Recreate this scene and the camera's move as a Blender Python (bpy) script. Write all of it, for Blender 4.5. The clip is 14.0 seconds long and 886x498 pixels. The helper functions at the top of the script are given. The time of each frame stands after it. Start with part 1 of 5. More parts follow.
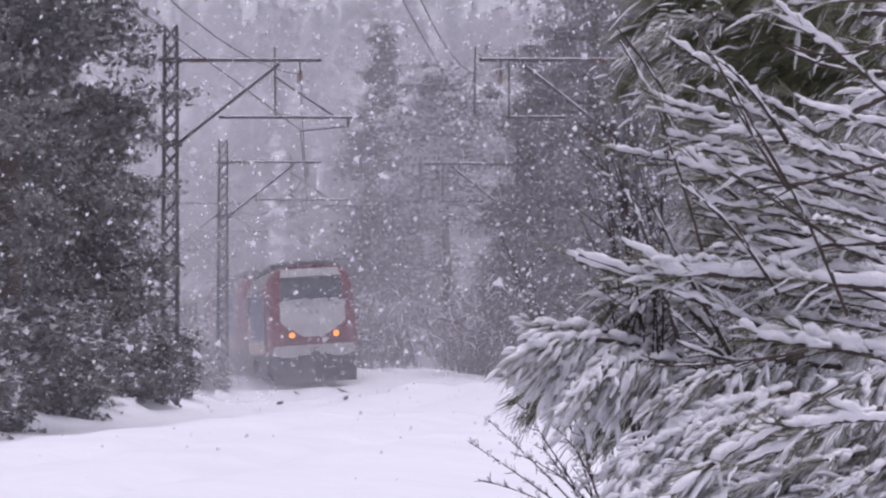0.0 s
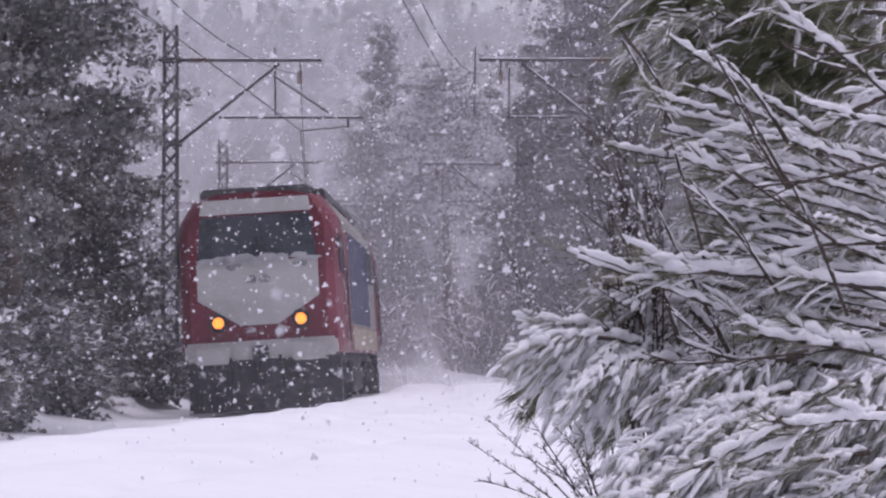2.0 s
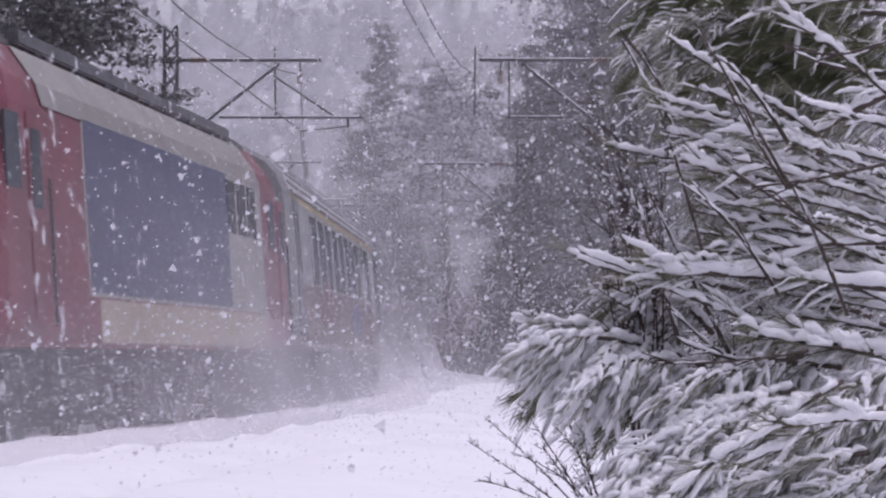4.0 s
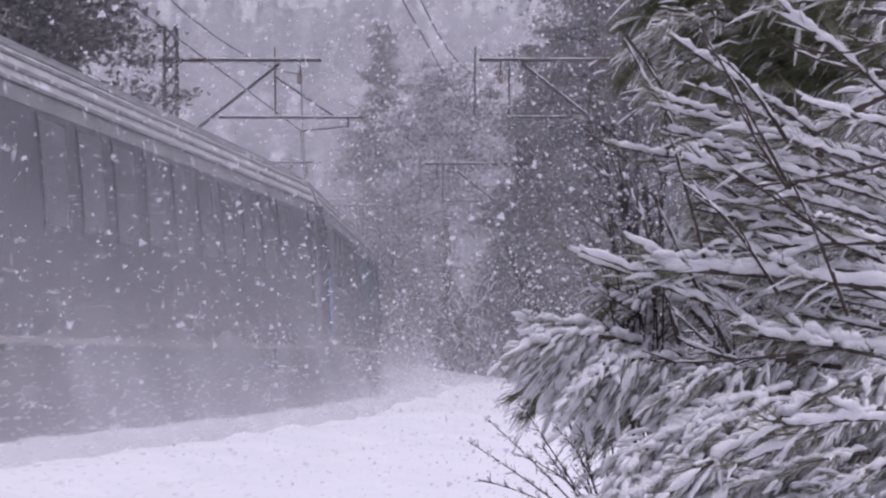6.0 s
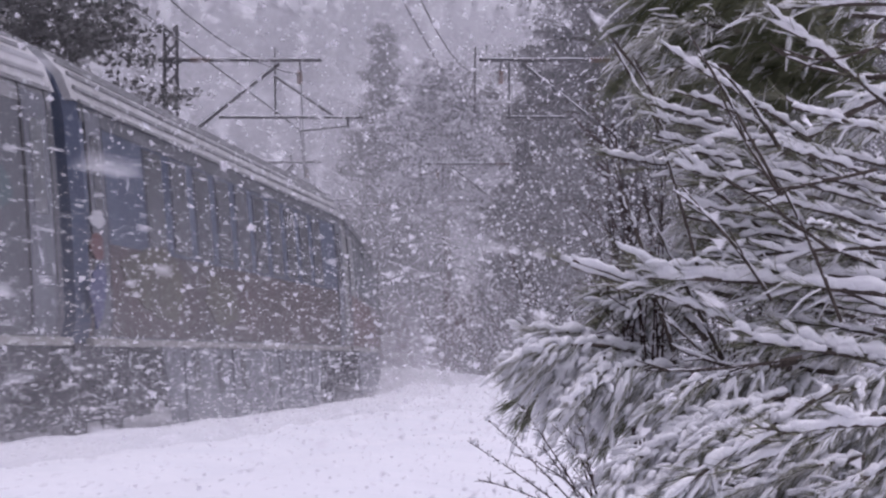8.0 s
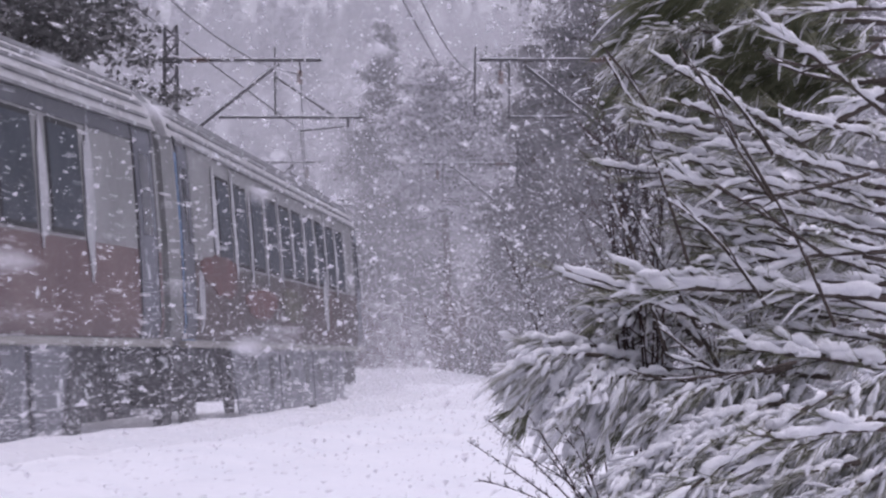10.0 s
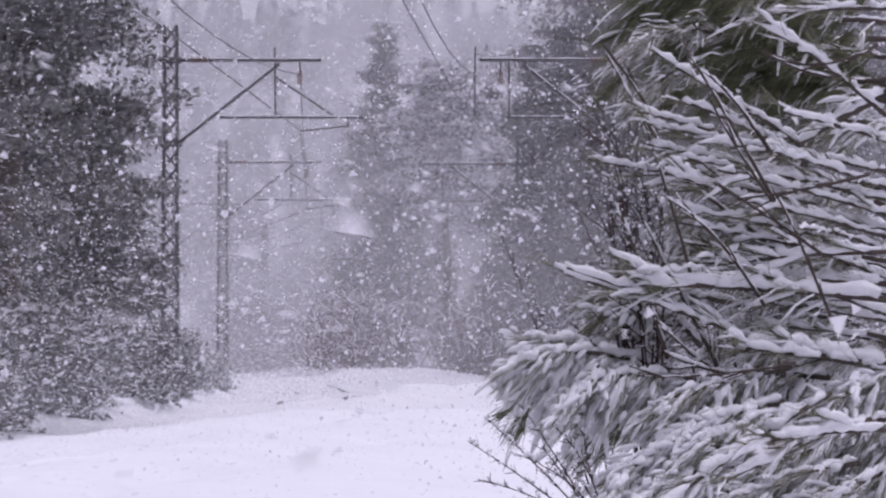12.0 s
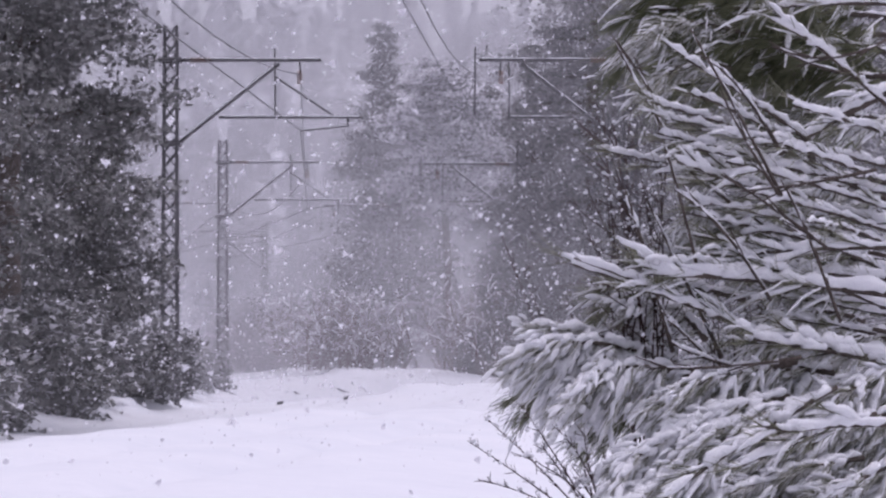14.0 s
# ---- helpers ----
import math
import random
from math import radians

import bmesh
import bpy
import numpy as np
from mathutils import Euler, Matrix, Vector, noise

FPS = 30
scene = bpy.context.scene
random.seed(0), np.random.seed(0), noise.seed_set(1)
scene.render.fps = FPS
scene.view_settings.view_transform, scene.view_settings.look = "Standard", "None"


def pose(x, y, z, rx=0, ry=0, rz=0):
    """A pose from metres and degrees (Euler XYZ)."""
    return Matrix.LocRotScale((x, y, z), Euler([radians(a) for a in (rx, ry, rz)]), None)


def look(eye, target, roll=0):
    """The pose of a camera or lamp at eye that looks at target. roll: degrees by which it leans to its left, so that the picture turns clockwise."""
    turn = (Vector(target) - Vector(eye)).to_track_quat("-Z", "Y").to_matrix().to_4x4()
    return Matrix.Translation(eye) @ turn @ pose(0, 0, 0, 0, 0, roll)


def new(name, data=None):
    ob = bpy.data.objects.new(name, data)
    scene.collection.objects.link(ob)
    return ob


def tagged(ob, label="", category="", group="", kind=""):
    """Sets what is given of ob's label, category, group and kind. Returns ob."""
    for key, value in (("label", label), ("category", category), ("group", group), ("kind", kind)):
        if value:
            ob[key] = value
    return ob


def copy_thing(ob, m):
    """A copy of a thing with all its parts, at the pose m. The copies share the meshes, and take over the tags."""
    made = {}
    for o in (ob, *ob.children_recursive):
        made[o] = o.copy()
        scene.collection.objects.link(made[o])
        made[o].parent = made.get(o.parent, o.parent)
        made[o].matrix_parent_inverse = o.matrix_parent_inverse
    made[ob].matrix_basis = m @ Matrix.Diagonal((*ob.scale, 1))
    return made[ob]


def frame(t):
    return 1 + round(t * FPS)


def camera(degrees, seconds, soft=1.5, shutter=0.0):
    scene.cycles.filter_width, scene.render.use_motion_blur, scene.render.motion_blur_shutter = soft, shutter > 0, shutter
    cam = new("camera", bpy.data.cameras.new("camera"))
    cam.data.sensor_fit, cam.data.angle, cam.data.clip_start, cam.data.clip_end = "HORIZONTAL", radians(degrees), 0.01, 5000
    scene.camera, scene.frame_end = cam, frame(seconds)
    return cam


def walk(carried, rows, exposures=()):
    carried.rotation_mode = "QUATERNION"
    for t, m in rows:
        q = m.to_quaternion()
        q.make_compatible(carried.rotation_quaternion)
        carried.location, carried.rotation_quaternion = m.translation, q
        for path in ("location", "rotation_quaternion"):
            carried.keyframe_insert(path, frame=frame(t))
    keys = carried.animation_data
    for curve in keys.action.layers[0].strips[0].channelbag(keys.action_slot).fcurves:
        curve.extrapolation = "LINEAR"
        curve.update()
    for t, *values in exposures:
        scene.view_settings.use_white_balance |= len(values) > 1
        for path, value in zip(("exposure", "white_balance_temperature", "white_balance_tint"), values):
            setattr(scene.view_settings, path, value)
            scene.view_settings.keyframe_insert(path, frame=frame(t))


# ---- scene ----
cam = camera(16.61, 14.0, soft=2.3, shutter=0.12)
EYE = (0.0, 0.0, 1.053)
walk(cam, [(0.0, look(EYE, (0, 100, 1.053 + 3.539))), (14.0, look(EYE, (0, 100, 1.053 + 3.539)))],
     exposures=[(0.0, 0.03, 6060, 28.0), (3.2, 0.03, 6060, 28.0), (5.3, -0.05, 6000, 29.0), (8.2, -0.06, 6000, 29.0), (10.3, -0.01, 6000, 28.0), (14.0, -0.01, 6000, 28.0)])

# ---- overcast daylight ----
SUN_AZ, SUN_EL = radians(50), radians(78)
world = bpy.data.worlds.new("overcast")
scene.world = world
world.use_nodes = True
wn = world.node_tree.nodes
sky = wn.new("ShaderNodeTexSky")
sky.sky_type, sky.sun_disc = "NISHITA", False
sky.sun_elevation, sky.sun_rotation = SUN_EL, SUN_AZ
sky.air_density, sky.dust_density = 1.0, 4.0
grey = wn.new("ShaderNodeHueSaturation")
grey.inputs["Saturation"].default_value = 0.16
world.node_tree.links.new(sky.outputs[0], grey.inputs["Color"])
world.node_tree.links.new(grey.outputs[0], wn["Background"].inputs["Color"])
wn["Background"].inputs["Strength"].default_value = 0.15
sun_data = bpy.data.lights.new("sun", "SUN")
sun_data.energy, sun_data.angle, sun_data.color = 0.4, radians(40), (1.0, 0.97, 0.94)
sun = new("sun", sun_data)
sun.matrix_world = look((0, 0, 60), (-6, -5, 22))


# ---- materials ----
def surface(name, a, b=None, scale=6.0, rough=0.8, bump=0.0, metal=0.0, caked=0.0, caked_scale=3.0, coords="Object"):
    """A procedural surface of two tones, with fine grain, relief, and where caked > 0 patches of stuck snow."""
    m = bpy.data.materials.new(name)
    m.use_nodes = True
    n, l = m.node_tree.nodes, m.node_tree.links
    bsdf = n["Principled BSDF"]
    co = n.new("ShaderNodeTexCoord")
    big, fine = n.new("ShaderNodeTexNoise"), n.new("ShaderNodeTexNoise")
    big.inputs["Scale"].default_value, big.inputs["Detail"].default_value = scale, 4
    fine.inputs["Scale"].default_value, fine.inputs["Detail"].default_value = scale * 9, 5
    for t in (big, fine):
        l.new(co.outputs[coords], t.inputs["Vector"])
    both = n.new("ShaderNodeMath")
    both.operation = "MULTIPLY_ADD"
    l.new(fine.outputs["Fac"], both.inputs[0])
    both.inputs[1].default_value = 0.45
    l.new(big.outputs["Fac"], both.inputs[2])
    ramp = n.new("ShaderNodeValToRGB")
    ramp.color_ramp.elements[0].position, ramp.color_ramp.elements[1].position = 0.5, 0.95
    ramp.color_ramp.elements[0].color, ramp.color_ramp.elements[1].color = (*a, 1), (*(b or a), 1)
    l.new(both.outputs[0], ramp.inputs["Fac"])
    colour = ramp.outputs["Color"]
    if caked:
        patch = n.new("ShaderNodeTexNoise")
        patch.inputs["Scale"].default_value, patch.inputs["Detail"].default_value = caked_scale, 6
        l.new(co.outputs[coords], patch.inputs["Vector"])
        cut = n.new("ShaderNodeValToRGB")
        cut.color_ramp.elements[0].position, cut.color_ramp.elements[1].position = 0.72 - caked * 0.4, 0.80 - caked * 0.3
        l.new(patch.outputs["Fac"], cut.inputs["Fac"])
        mix = n.new("ShaderNodeMix")
        mix.data_type = "RGBA"
        l.new(cut.outputs["Color"], mix.inputs["Factor"])
        l.new(colour, mix.inputs["A"])
        mix.inputs["B"].default_value = (0.78, 0.79, 0.83, 1)
        colour = mix.outputs["Result"]
    l.new(colour, bsdf.inputs["Base Color"])
    bsdf.inputs["Roughness"].default_value, bsdf.inputs["Metallic"].default_value = rough, metal
    bsdf.inputs["Specular IOR Level"].default_value = 0.3
    if bump:
        bn = n.new("ShaderNodeBump")
        bn.inputs["Strength"].default_value, bn.inputs["Distance"].default_value = bump, 0.05
        l.new(both.outputs[0], bn.inputs["Height"])
        l.new(bn.outputs["Normal"], bsdf.inputs["Normal"])
    return m


def flake_surface(name, albedo):
    """Loose snow crystals: they scatter light both ways."""
    m = bpy.data.materials.new(name)
    m.use_nodes = True
    n, l = m.node_tree.nodes, m.node_tree.links
    out = n["Material Output"]
    n.remove(n["Principled BSDF"])
    d, t, mix = n.new("ShaderNodeBsdfDiffuse"), n.new("ShaderNodeBsdfTranslucent"), n.new("ShaderNodeMixShader")
    for s in (d, t):
        s.inputs["Color"].default_value = (*albedo, 1)
    mix.inputs["Fac"].default_value = 0.5
    l.new(d.outputs[0], mix.inputs[1])
    l.new(t.outputs[0], mix.inputs[2])
    l.new(mix.outputs[0], out.inputs["Surface"])
    return m


def veil_surface(name, thick, along, up, scale=0.12, albedo=(0.80, 0.79, 0.82)):
    """A sheet of drifting powder snow: mostly air, the grains scatter light both ways. along, up: stops (place, share) over its length and height."""
    m = flake_surface(name, albedo)
    n, l = m.node_tree.nodes, m.node_tree.links
    out = n["Material Output"]
    grains = out.inputs["Surface"].links[0].from_socket
    co, axes = n.new("ShaderNodeTexCoord"), n.new("ShaderNodeSeparateXYZ")
    l.new(co.outputs["UV"], axes.inputs[0])
    cloud, flow = n.new("ShaderNodeTexNoise"), n.new("ShaderNodeMapping")
    flow.inputs["Scale"].default_value = (1.0, 1.0, 1.5)
    l.new(co.outputs["Object"], flow.inputs["Vector"])
    l.new(flow.outputs[0], cloud.inputs["Vector"])
    cloud.inputs["Scale"].default_value, cloud.inputs["Detail"].default_value, cloud.inputs["Roughness"].default_value = scale, 5, 0.6
    spread = n.new("ShaderNodeMapRange")
    spread.inputs["From Min"].default_value, spread.inputs["From Max"].default_value = 0.3, 0.7
    spread.inputs["To Min"].default_value, spread.inputs["To Max"].default_value = thick * 0.55, min(thick * 1.35, 0.97)
    l.new(cloud.outputs["Fac"], spread.inputs["Value"])
    value = spread.outputs["Result"]
    for stops, axis in ((along, "X"), (up, "Y")):
        ramp = n.new("ShaderNodeValToRGB")
        ramp.color_ramp.interpolation = "EASE"
        while len(ramp.color_ramp.elements) < len(stops):
            ramp.color_ramp.elements.new(0.5)
        for e, (at, share) in zip(ramp.color_ramp.elements, stops):
            e.position, e.color = at, (share, share, share, 1)
        l.new(axes.outputs[axis], ramp.inputs["Fac"])
        times = n.new("ShaderNodeMath")
        times.operation = "MULTIPLY"
        l.new(value, times.inputs[0])
        l.new(ramp.outputs["Color"], times.inputs[1])
        value = times.outputs[0]
    air, mix = n.new("ShaderNodeBsdfTransparent"), n.new("ShaderNodeMixShader")
    l.new(value, mix.inputs["Fac"])
    l.new(air.outputs[0], mix.inputs[1])
    l.new(grains, mix.inputs[2])
    l.new(mix.outputs[0], out.inputs["Surface"])
    return m


def leaf_surface(name, a, b):
    """Foliage: each piece takes a tone of its own."""
    m = surface(name, a, b, 3.0, 0.75)
    n, l = m.node_tree.nodes, m.node_tree.links
    geo, mix = n.new("ShaderNodeNewGeometry"), n.new("ShaderNodeMix")
    mix.data_type = "RGBA"
    mix.inputs["A"].default_value, mix.inputs["B"].default_value = (*a, 1), (*b, 1)
    l.new(geo.outputs["Random Per Island"], mix.inputs["Factor"])
    l.new(mix.outputs["Result"], n["Principled BSDF"].inputs["Base Color"])
    return m


SNOW = surface("snow", (0.68, 0.69, 0.73), (0.75, 0.75, 0.78), 0.6, 0.75, 0.35)
PINE_SNOW = surface("clinging_snow", (0.80, 0.80, 0.84), (0.90, 0.90, 0.92), 30, 0.8, 0.5)
FLAKE = flake_surface("snow_crystals", (0.84, 0.83, 0.86))
FINE_FLAKE = flake_surface("fine_snow_grains", (0.72, 0.71, 0.74))
NEEDLE = leaf_surface("frosted_pine_needles", (0.085, 0.09, 0.045), (0.33, 0.325, 0.25))
GREEN_NEEDLE = leaf_surface("green_pine_needles", (0.065, 0.08, 0.035), (0.22, 0.222, 0.14))
RIME = leaf_surface("rimed_needles", (0.38, 0.375, 0.345), (0.74, 0.735, 0.725))
# Leaf tones mix snow dust with painted haze: paler the farther the trees stand.
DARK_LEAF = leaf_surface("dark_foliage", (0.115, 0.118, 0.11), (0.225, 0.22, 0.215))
PINE_LEAF = leaf_surface("dusted_hazy_pine_foliage", (0.12, 0.12, 0.12), (0.25, 0.245, 0.245))
WOOD_LEAF = leaf_surface("frosted_hazy_foliage", (0.15, 0.15, 0.15), (0.32, 0.315, 0.32))
FAR_LEAF = leaf_surface("far_frosted_hazy_foliage", (0.22, 0.22, 0.225), (0.42, 0.42, 0.43))
BARK = surface("bark", (0.05, 0.04, 0.035), (0.12, 0.095, 0.08), 14, 0.9, 0.6)
TWIG = surface("twig_bark", (0.035, 0.022, 0.022), (0.08, 0.05, 0.045), 40, 0.8, 0.4)
BRUSH = surface("reddish_brushwood", (0.085, 0.05, 0.05), (0.15, 0.10, 0.095), 6, 0.85, 0.2)
STEEL = surface("weathered_steel", (0.07, 0.067, 0.072), (0.13, 0.125, 0.13), 4, 0.6, 0.2, 0.2)
WIRE = surface("wire_steel", (0.06, 0.06, 0.065), (0.1, 0.1, 0.1), 9, 0.5, 0, 0.6)
INSUL = surface("brown_porcelain", (0.12, 0.06, 0.04), (0.18, 0.1, 0.07), 12, 0.3)
RED = surface("red_paint", (0.10, 0.006, 0.017), (0.165, 0.016, 0.034), 0.9, 0.45, 0.08, caked=0.26, caked_scale=2.6)
CREAM = surface("cream_paint", (0.22, 0.21, 0.19), (0.30, 0.29, 0.27), 1.2, 0.5, 0.05, caked=0.2)
FRONT_WHITE = surface("front_white_paint", (0.40, 0.39, 0.375), (0.52, 0.51, 0.50), 1.2, 0.5, 0.05, caked=0.3, caked_scale=2.2)
STRIPE = surface("dirty_cream_paint", (0.30, 0.25, 0.18), (0.37, 0.32, 0.25), 1.2, 0.5, 0.05, caked=0.1)
BLUE = surface("blue_paint", (0.017, 0.025, 0.07), (0.03, 0.041, 0.10), 1.2, 0.45, 0.05, caked=0.17, caked_scale=5)
GLASS = surface("dark_glass", (0.03, 0.037, 0.045), (0.07, 0.08, 0.095), 2.0, 0.5, caked=0.10, caked_scale=7)
GLASS.node_tree.nodes["Principled BSDF"].inputs["Specular IOR Level"].default_value = 0.06
UNDER = surface("underframe_black", (0.022, 0.022, 0.026), (0.07, 0.07, 0.075), 3, 0.8, 0.3, caked=0.30, caked_scale=6)
ROOF_DARK = surface("roof_dark", (0.05, 0.05, 0.055), (0.11, 0.11, 0.115), 3, 0.7, 0.3, caked=0.3, caked_scale=2.5)
EMBLEM = surface("emblem_grey", (0.17, 0.17, 0.175), (0.30, 0.30, 0.30), 6, 0.5, caked=0.5, caked_scale=9)
CRUST = surface("wind_packed_snow_crust", (0.33, 0.33, 0.345), (0.46, 0.46, 0.475), 3.0, 0.8, 0.3)
RUBBER = surface("black_rubber", (0.02, 0.02, 0.022), (0.04, 0.04, 0.04), 8, 0.8)


def glow(name, colour, strength):
    m = bpy.data.materials.new(name)
    m.use_nodes = True
    b = m.node_tree.nodes["Principled BSDF"]
    b.inputs["Emission Color"].default_value, b.inputs["Emission Strength"].default_value = (*colour, 1), strength
    b.inputs["Base Color"].default_value = (*colour, 1)
    return m


LAMP = glow("headlight_glow", (1.0, 0.25, 0.025), 1.9)


# ---- mesh helpers ----
def tri_mesh(name, tris, mats, index=None):
    """A mesh of loose triangles, from an (n, 3, 3) array."""
    n = len(tris)
    me = bpy.data.meshes.new(name)
    me.vertices.add(n * 3)
    me.loops.add(n * 3)
    me.polygons.add(n)
    me.vertices.foreach_set("co", np.asarray(tris, dtype=np.float32).ravel())
    me.loops.foreach_set("vertex_index", np.arange(n * 3, dtype=np.int32))
    me.polygons.foreach_set("loop_start", np.arange(0, n * 3, 3, dtype=np.int32))
    for m in mats:
        me.materials.append(m)
    if index is not None:
        me.polygons.foreach_set("material_index", np.asarray(index, dtype=np.int32))
    me.update(calc_edges=True)
    return me


def bits(rng, centres, size, flat=0.0, long=1.0):
    """One small triangle at each centre, turned at random; flat > 0 lays them down."""
    n = len(centres)
    a = rng.normal(size=(n, 3))
    b = rng.normal(size=(n, 3))
    if flat:
        a[:, 2] *= 1 - flat
        b[:, 2] *= 1 - flat
    a /= np.linalg.norm(a, axis=1)[:, None] + 1e-9
    b -= a * (a * b).sum(1)[:, None]
    b /= np.linalg.norm(b, axis=1)[:, None] + 1e-9
    s = size * rng.uniform(0.6, 1.4, n)[:, None]
    return np.stack([centres + a * s * long, centres - a * s * 0.5 * long + b * s * 0.8, centres - a * s * 0.5 * long - b * s * 0.8], 1)


class Tubes:
    """Gathers swept tubes into one mesh."""
    def __init__(self):
        self.v, self.f = [], []

    def add(self, pts, radii, sides=5, squash=1.0):
        pts = [Vector(p) for p in pts]
        start = len(self.v)
        for i, p in enumerate(pts):
            d = (pts[min(i + 1, len(pts) - 1)] - pts[max(i - 1, 0)]).normalized()
            side = d.cross(Vector((0, 0, 1)))
            side = side.normalized() if side.length > 1e-3 else Vector((1, 0, 0))
            up = side.cross(d)
            for k in range(sides):
                a = 2 * math.pi * k / sides
                self.v.append(p + (side * math.cos(a) + up * math.sin(a) * squash) * radii[i])
        for i in range(len(pts) - 1):
            for k in range(sides):
                q = (k + 1) % sides
                self.f.append((start + i * sides + k, start + i * sides + q, start + (i + 1) * sides + q, start + (i + 1) * sides + k))
        self.f.append(tuple(start + k for k in reversed(range(sides))))
        self.f.append(tuple(start + (len(pts) - 1) * sides + k for k in range(sides)))

    def mesh(self, name, material, smooth=True):
        me = bpy.data.meshes.new(name)
        me.from_pydata(self.v, [], self.f)
        me.materials.append(material)
        if smooth:
            me.polygons.foreach_set("use_smooth", [True] * len(me.polygons))
        return me


def child(name, me, parent, label=""):
    ob = new(name, me)
    ob.parent = parent
    return tagged(ob, label)


def part(name, bm, material, parent, label=""):
    me = bpy.data.meshes.new(name)
    bm.to_mesh(me)
    bm.free()
    me.materials.append(material)
    return child(name, me, parent, label)


def box_bm(x0, x1, y0, y1, z0, z1, bevel=0.0):
    bm = bmesh.new()
    bmesh.ops.create_cube(bm, size=1, matrix=Matrix.Translation(((x0 + x1) / 2, (y0 + y1) / 2, (z0 + z1) / 2)) @ Matrix.Diagonal((x1 - x0, y1 - y0, z1 - z0, 1)))
    if bevel:
        bmesh.ops.bevel(bm, geom=bm.edges[:], offset=bevel, segments=2, affect="EDGES")
    return bm


def disc_bm(p, axis, r, depth, seg=20, r2=None):
    bm = bmesh.new()
    turn = Vector(axis).to_track_quat("Z", "Y").to_matrix().to_4x4()
    bmesh.ops.create_cone(bm, cap_ends=True, segments=seg, radius1=r, radius2=r if r2 is None else r2, depth=depth, matrix=Matrix.Translation(p) @ turn)
    return bm


def prism_bm(outline, depth):
    """A polygon (a list of points) given thickness along the vector depth."""
    bm = bmesh.new()
    f = bm.faces.new([bm.verts.new(p) for p in outline])
    r = bmesh.ops.extrude_face_region(bm, geom=[f])
    bmesh.ops.translate(bm, verts=[e for e in r["geom"] if isinstance(e, bmesh.types.BMVert)], vec=depth)
    bmesh.ops.recalc_face_normals(bm, faces=bm.faces[:])
    return bm


# ---- the line ----
RADIUS, TRACK_X, TRACK_Y = 393.3, -3.02, 69.94
SPEED, FRONT_AT_START = 23.86, 32.22


def smooth(a, b, v):
    t = np.clip((v - a) / (b - a), 0, 1)
    return t * t * (3 - 2 * t)


def grade(y):
    return 0.42 * float(smooth(98, 140, y))


def line_at(s, side=0.0):
    """A point on the line, s metres of arc beyond its apex, side metres to the outside of the curve."""
    a = s / RADIUS
    return TRACK_X - RADIUS + (RADIUS + side) * math.cos(a), TRACK_Y + (RADIUS + side) * math.sin(a)


def line_pose(s):
    x, y = line_at(s)
    return pose(x, y, grade(y) + 0.05, 0, 3.6, 180 + math.degrees(s / RADIUS))


# ---- ground ----
def ground_height(x, y):
    xc = TRACK_X - RADIUS + np.sqrt(np.maximum(RADIUS ** 2 - np.minimum((y - TRACK_Y) ** 2, 350.0 ** 2), 1))
    off = x - xc
    h = 0.42 * smooth(98, 140, y)
    h = h + np.clip(off, -1.6, 1.6) * 0.06 * (np.abs(off) < 60)
    h = h + 0.28 * smooth(1.5, 2.2, off) - 0.5 * smooth(5, 10, off)
    bank = smooth(2.9, 6.0, -off)
    h = h + bank * 0.35 + 0.05 * (y - 60) * 0.02 * bank
    h = h + 30 * smooth(175, 430, y) + 26 * smooth(300, 800, np.hypot(x, y)) + 4.0 * smooth(14, 60, -off) + 5.0 * smooth(18, 70, off) * smooth(40, 110, y)
    return h


def build_ground():
    def axis(lo, hi, dense_lo, dense_hi, step, grow):
        v = list(np.arange(dense_lo, dense_hi + 1e-6, step))
        g = step
        while v[-1] < hi:
            g *= grow
            v.append(v[-1] + g)
        g = step
        while v[0] > lo:
            g *= grow
            v.insert(0, v[0] - g)
        return np.array(v)
    xs, ys = axis(-1500, 1500, -16, 12, 0.28, 1.09), axis(-1500, 1500, 6, 125, 0.5, 1.09)
    X, Y = np.meshgrid(xs, ys)
    Z = ground_height(X, Y)
    for i in range(X.shape[0]):
        for j in range(X.shape[1]):
            if abs(X[i, j]) < 25 and -10 < Y[i, j] < 180:
                p = Vector((X[i, j], Y[i, j], 0))
                left = float(smooth(2.4, 3.4, -(X[i, j] - TRACK_X + (Y[i, j] - TRACK_Y) ** 2 / (2 * RADIUS))))
                Z[i, j] += left * (0.12 + 0.35 * noise.noise(p * 0.7) + 0.15 * noise.noise(p * 1.9))
                Z[i, j] += 0.045 * noise.noise(p * 0.35) + 0.02 * noise.noise(p * 1.3)
    xc = TRACK_X - RADIUS + np.sqrt(np.maximum(RADIUS ** 2 - np.minimum((Y - TRACK_Y) ** 2, 350.0 ** 2), 1))
    off = X - xc
    # shallow ruts that the wheels have left over both lines
    for c in (-0.72, 0.72, 3.4, 4.9):
        Z -= (0.035 if c < 1 else 0.09) * np.exp(-((off - c) / 0.2) ** 2) * (np.abs(Y - 60) < 80)
    Z -= 0.09 * np.exp(-((Y - 95) / 6) ** 2) * (np.abs(off) < 1.5)
    me = bpy.data.meshes.new("ground")
    nx, ny = len(xs), len(ys)
    ii = np.arange((ny - 1) * nx).reshape(ny - 1, nx)[:, :-1].ravel()
    me.from_pydata(np.stack([X, Y, Z], -1).reshape(-1, 3).tolist(), [], np.stack([ii, ii + 1, ii + nx + 1, ii + nx], 1).tolist())
    me.materials.append(SNOW)
    me.polygons.foreach_set("use_smooth", [True] * len(me.polygons))
    tagged(new("ground", me), "snow-covered railway ground with faint wheel ruts", "ground", kind="structure")


build_ground()


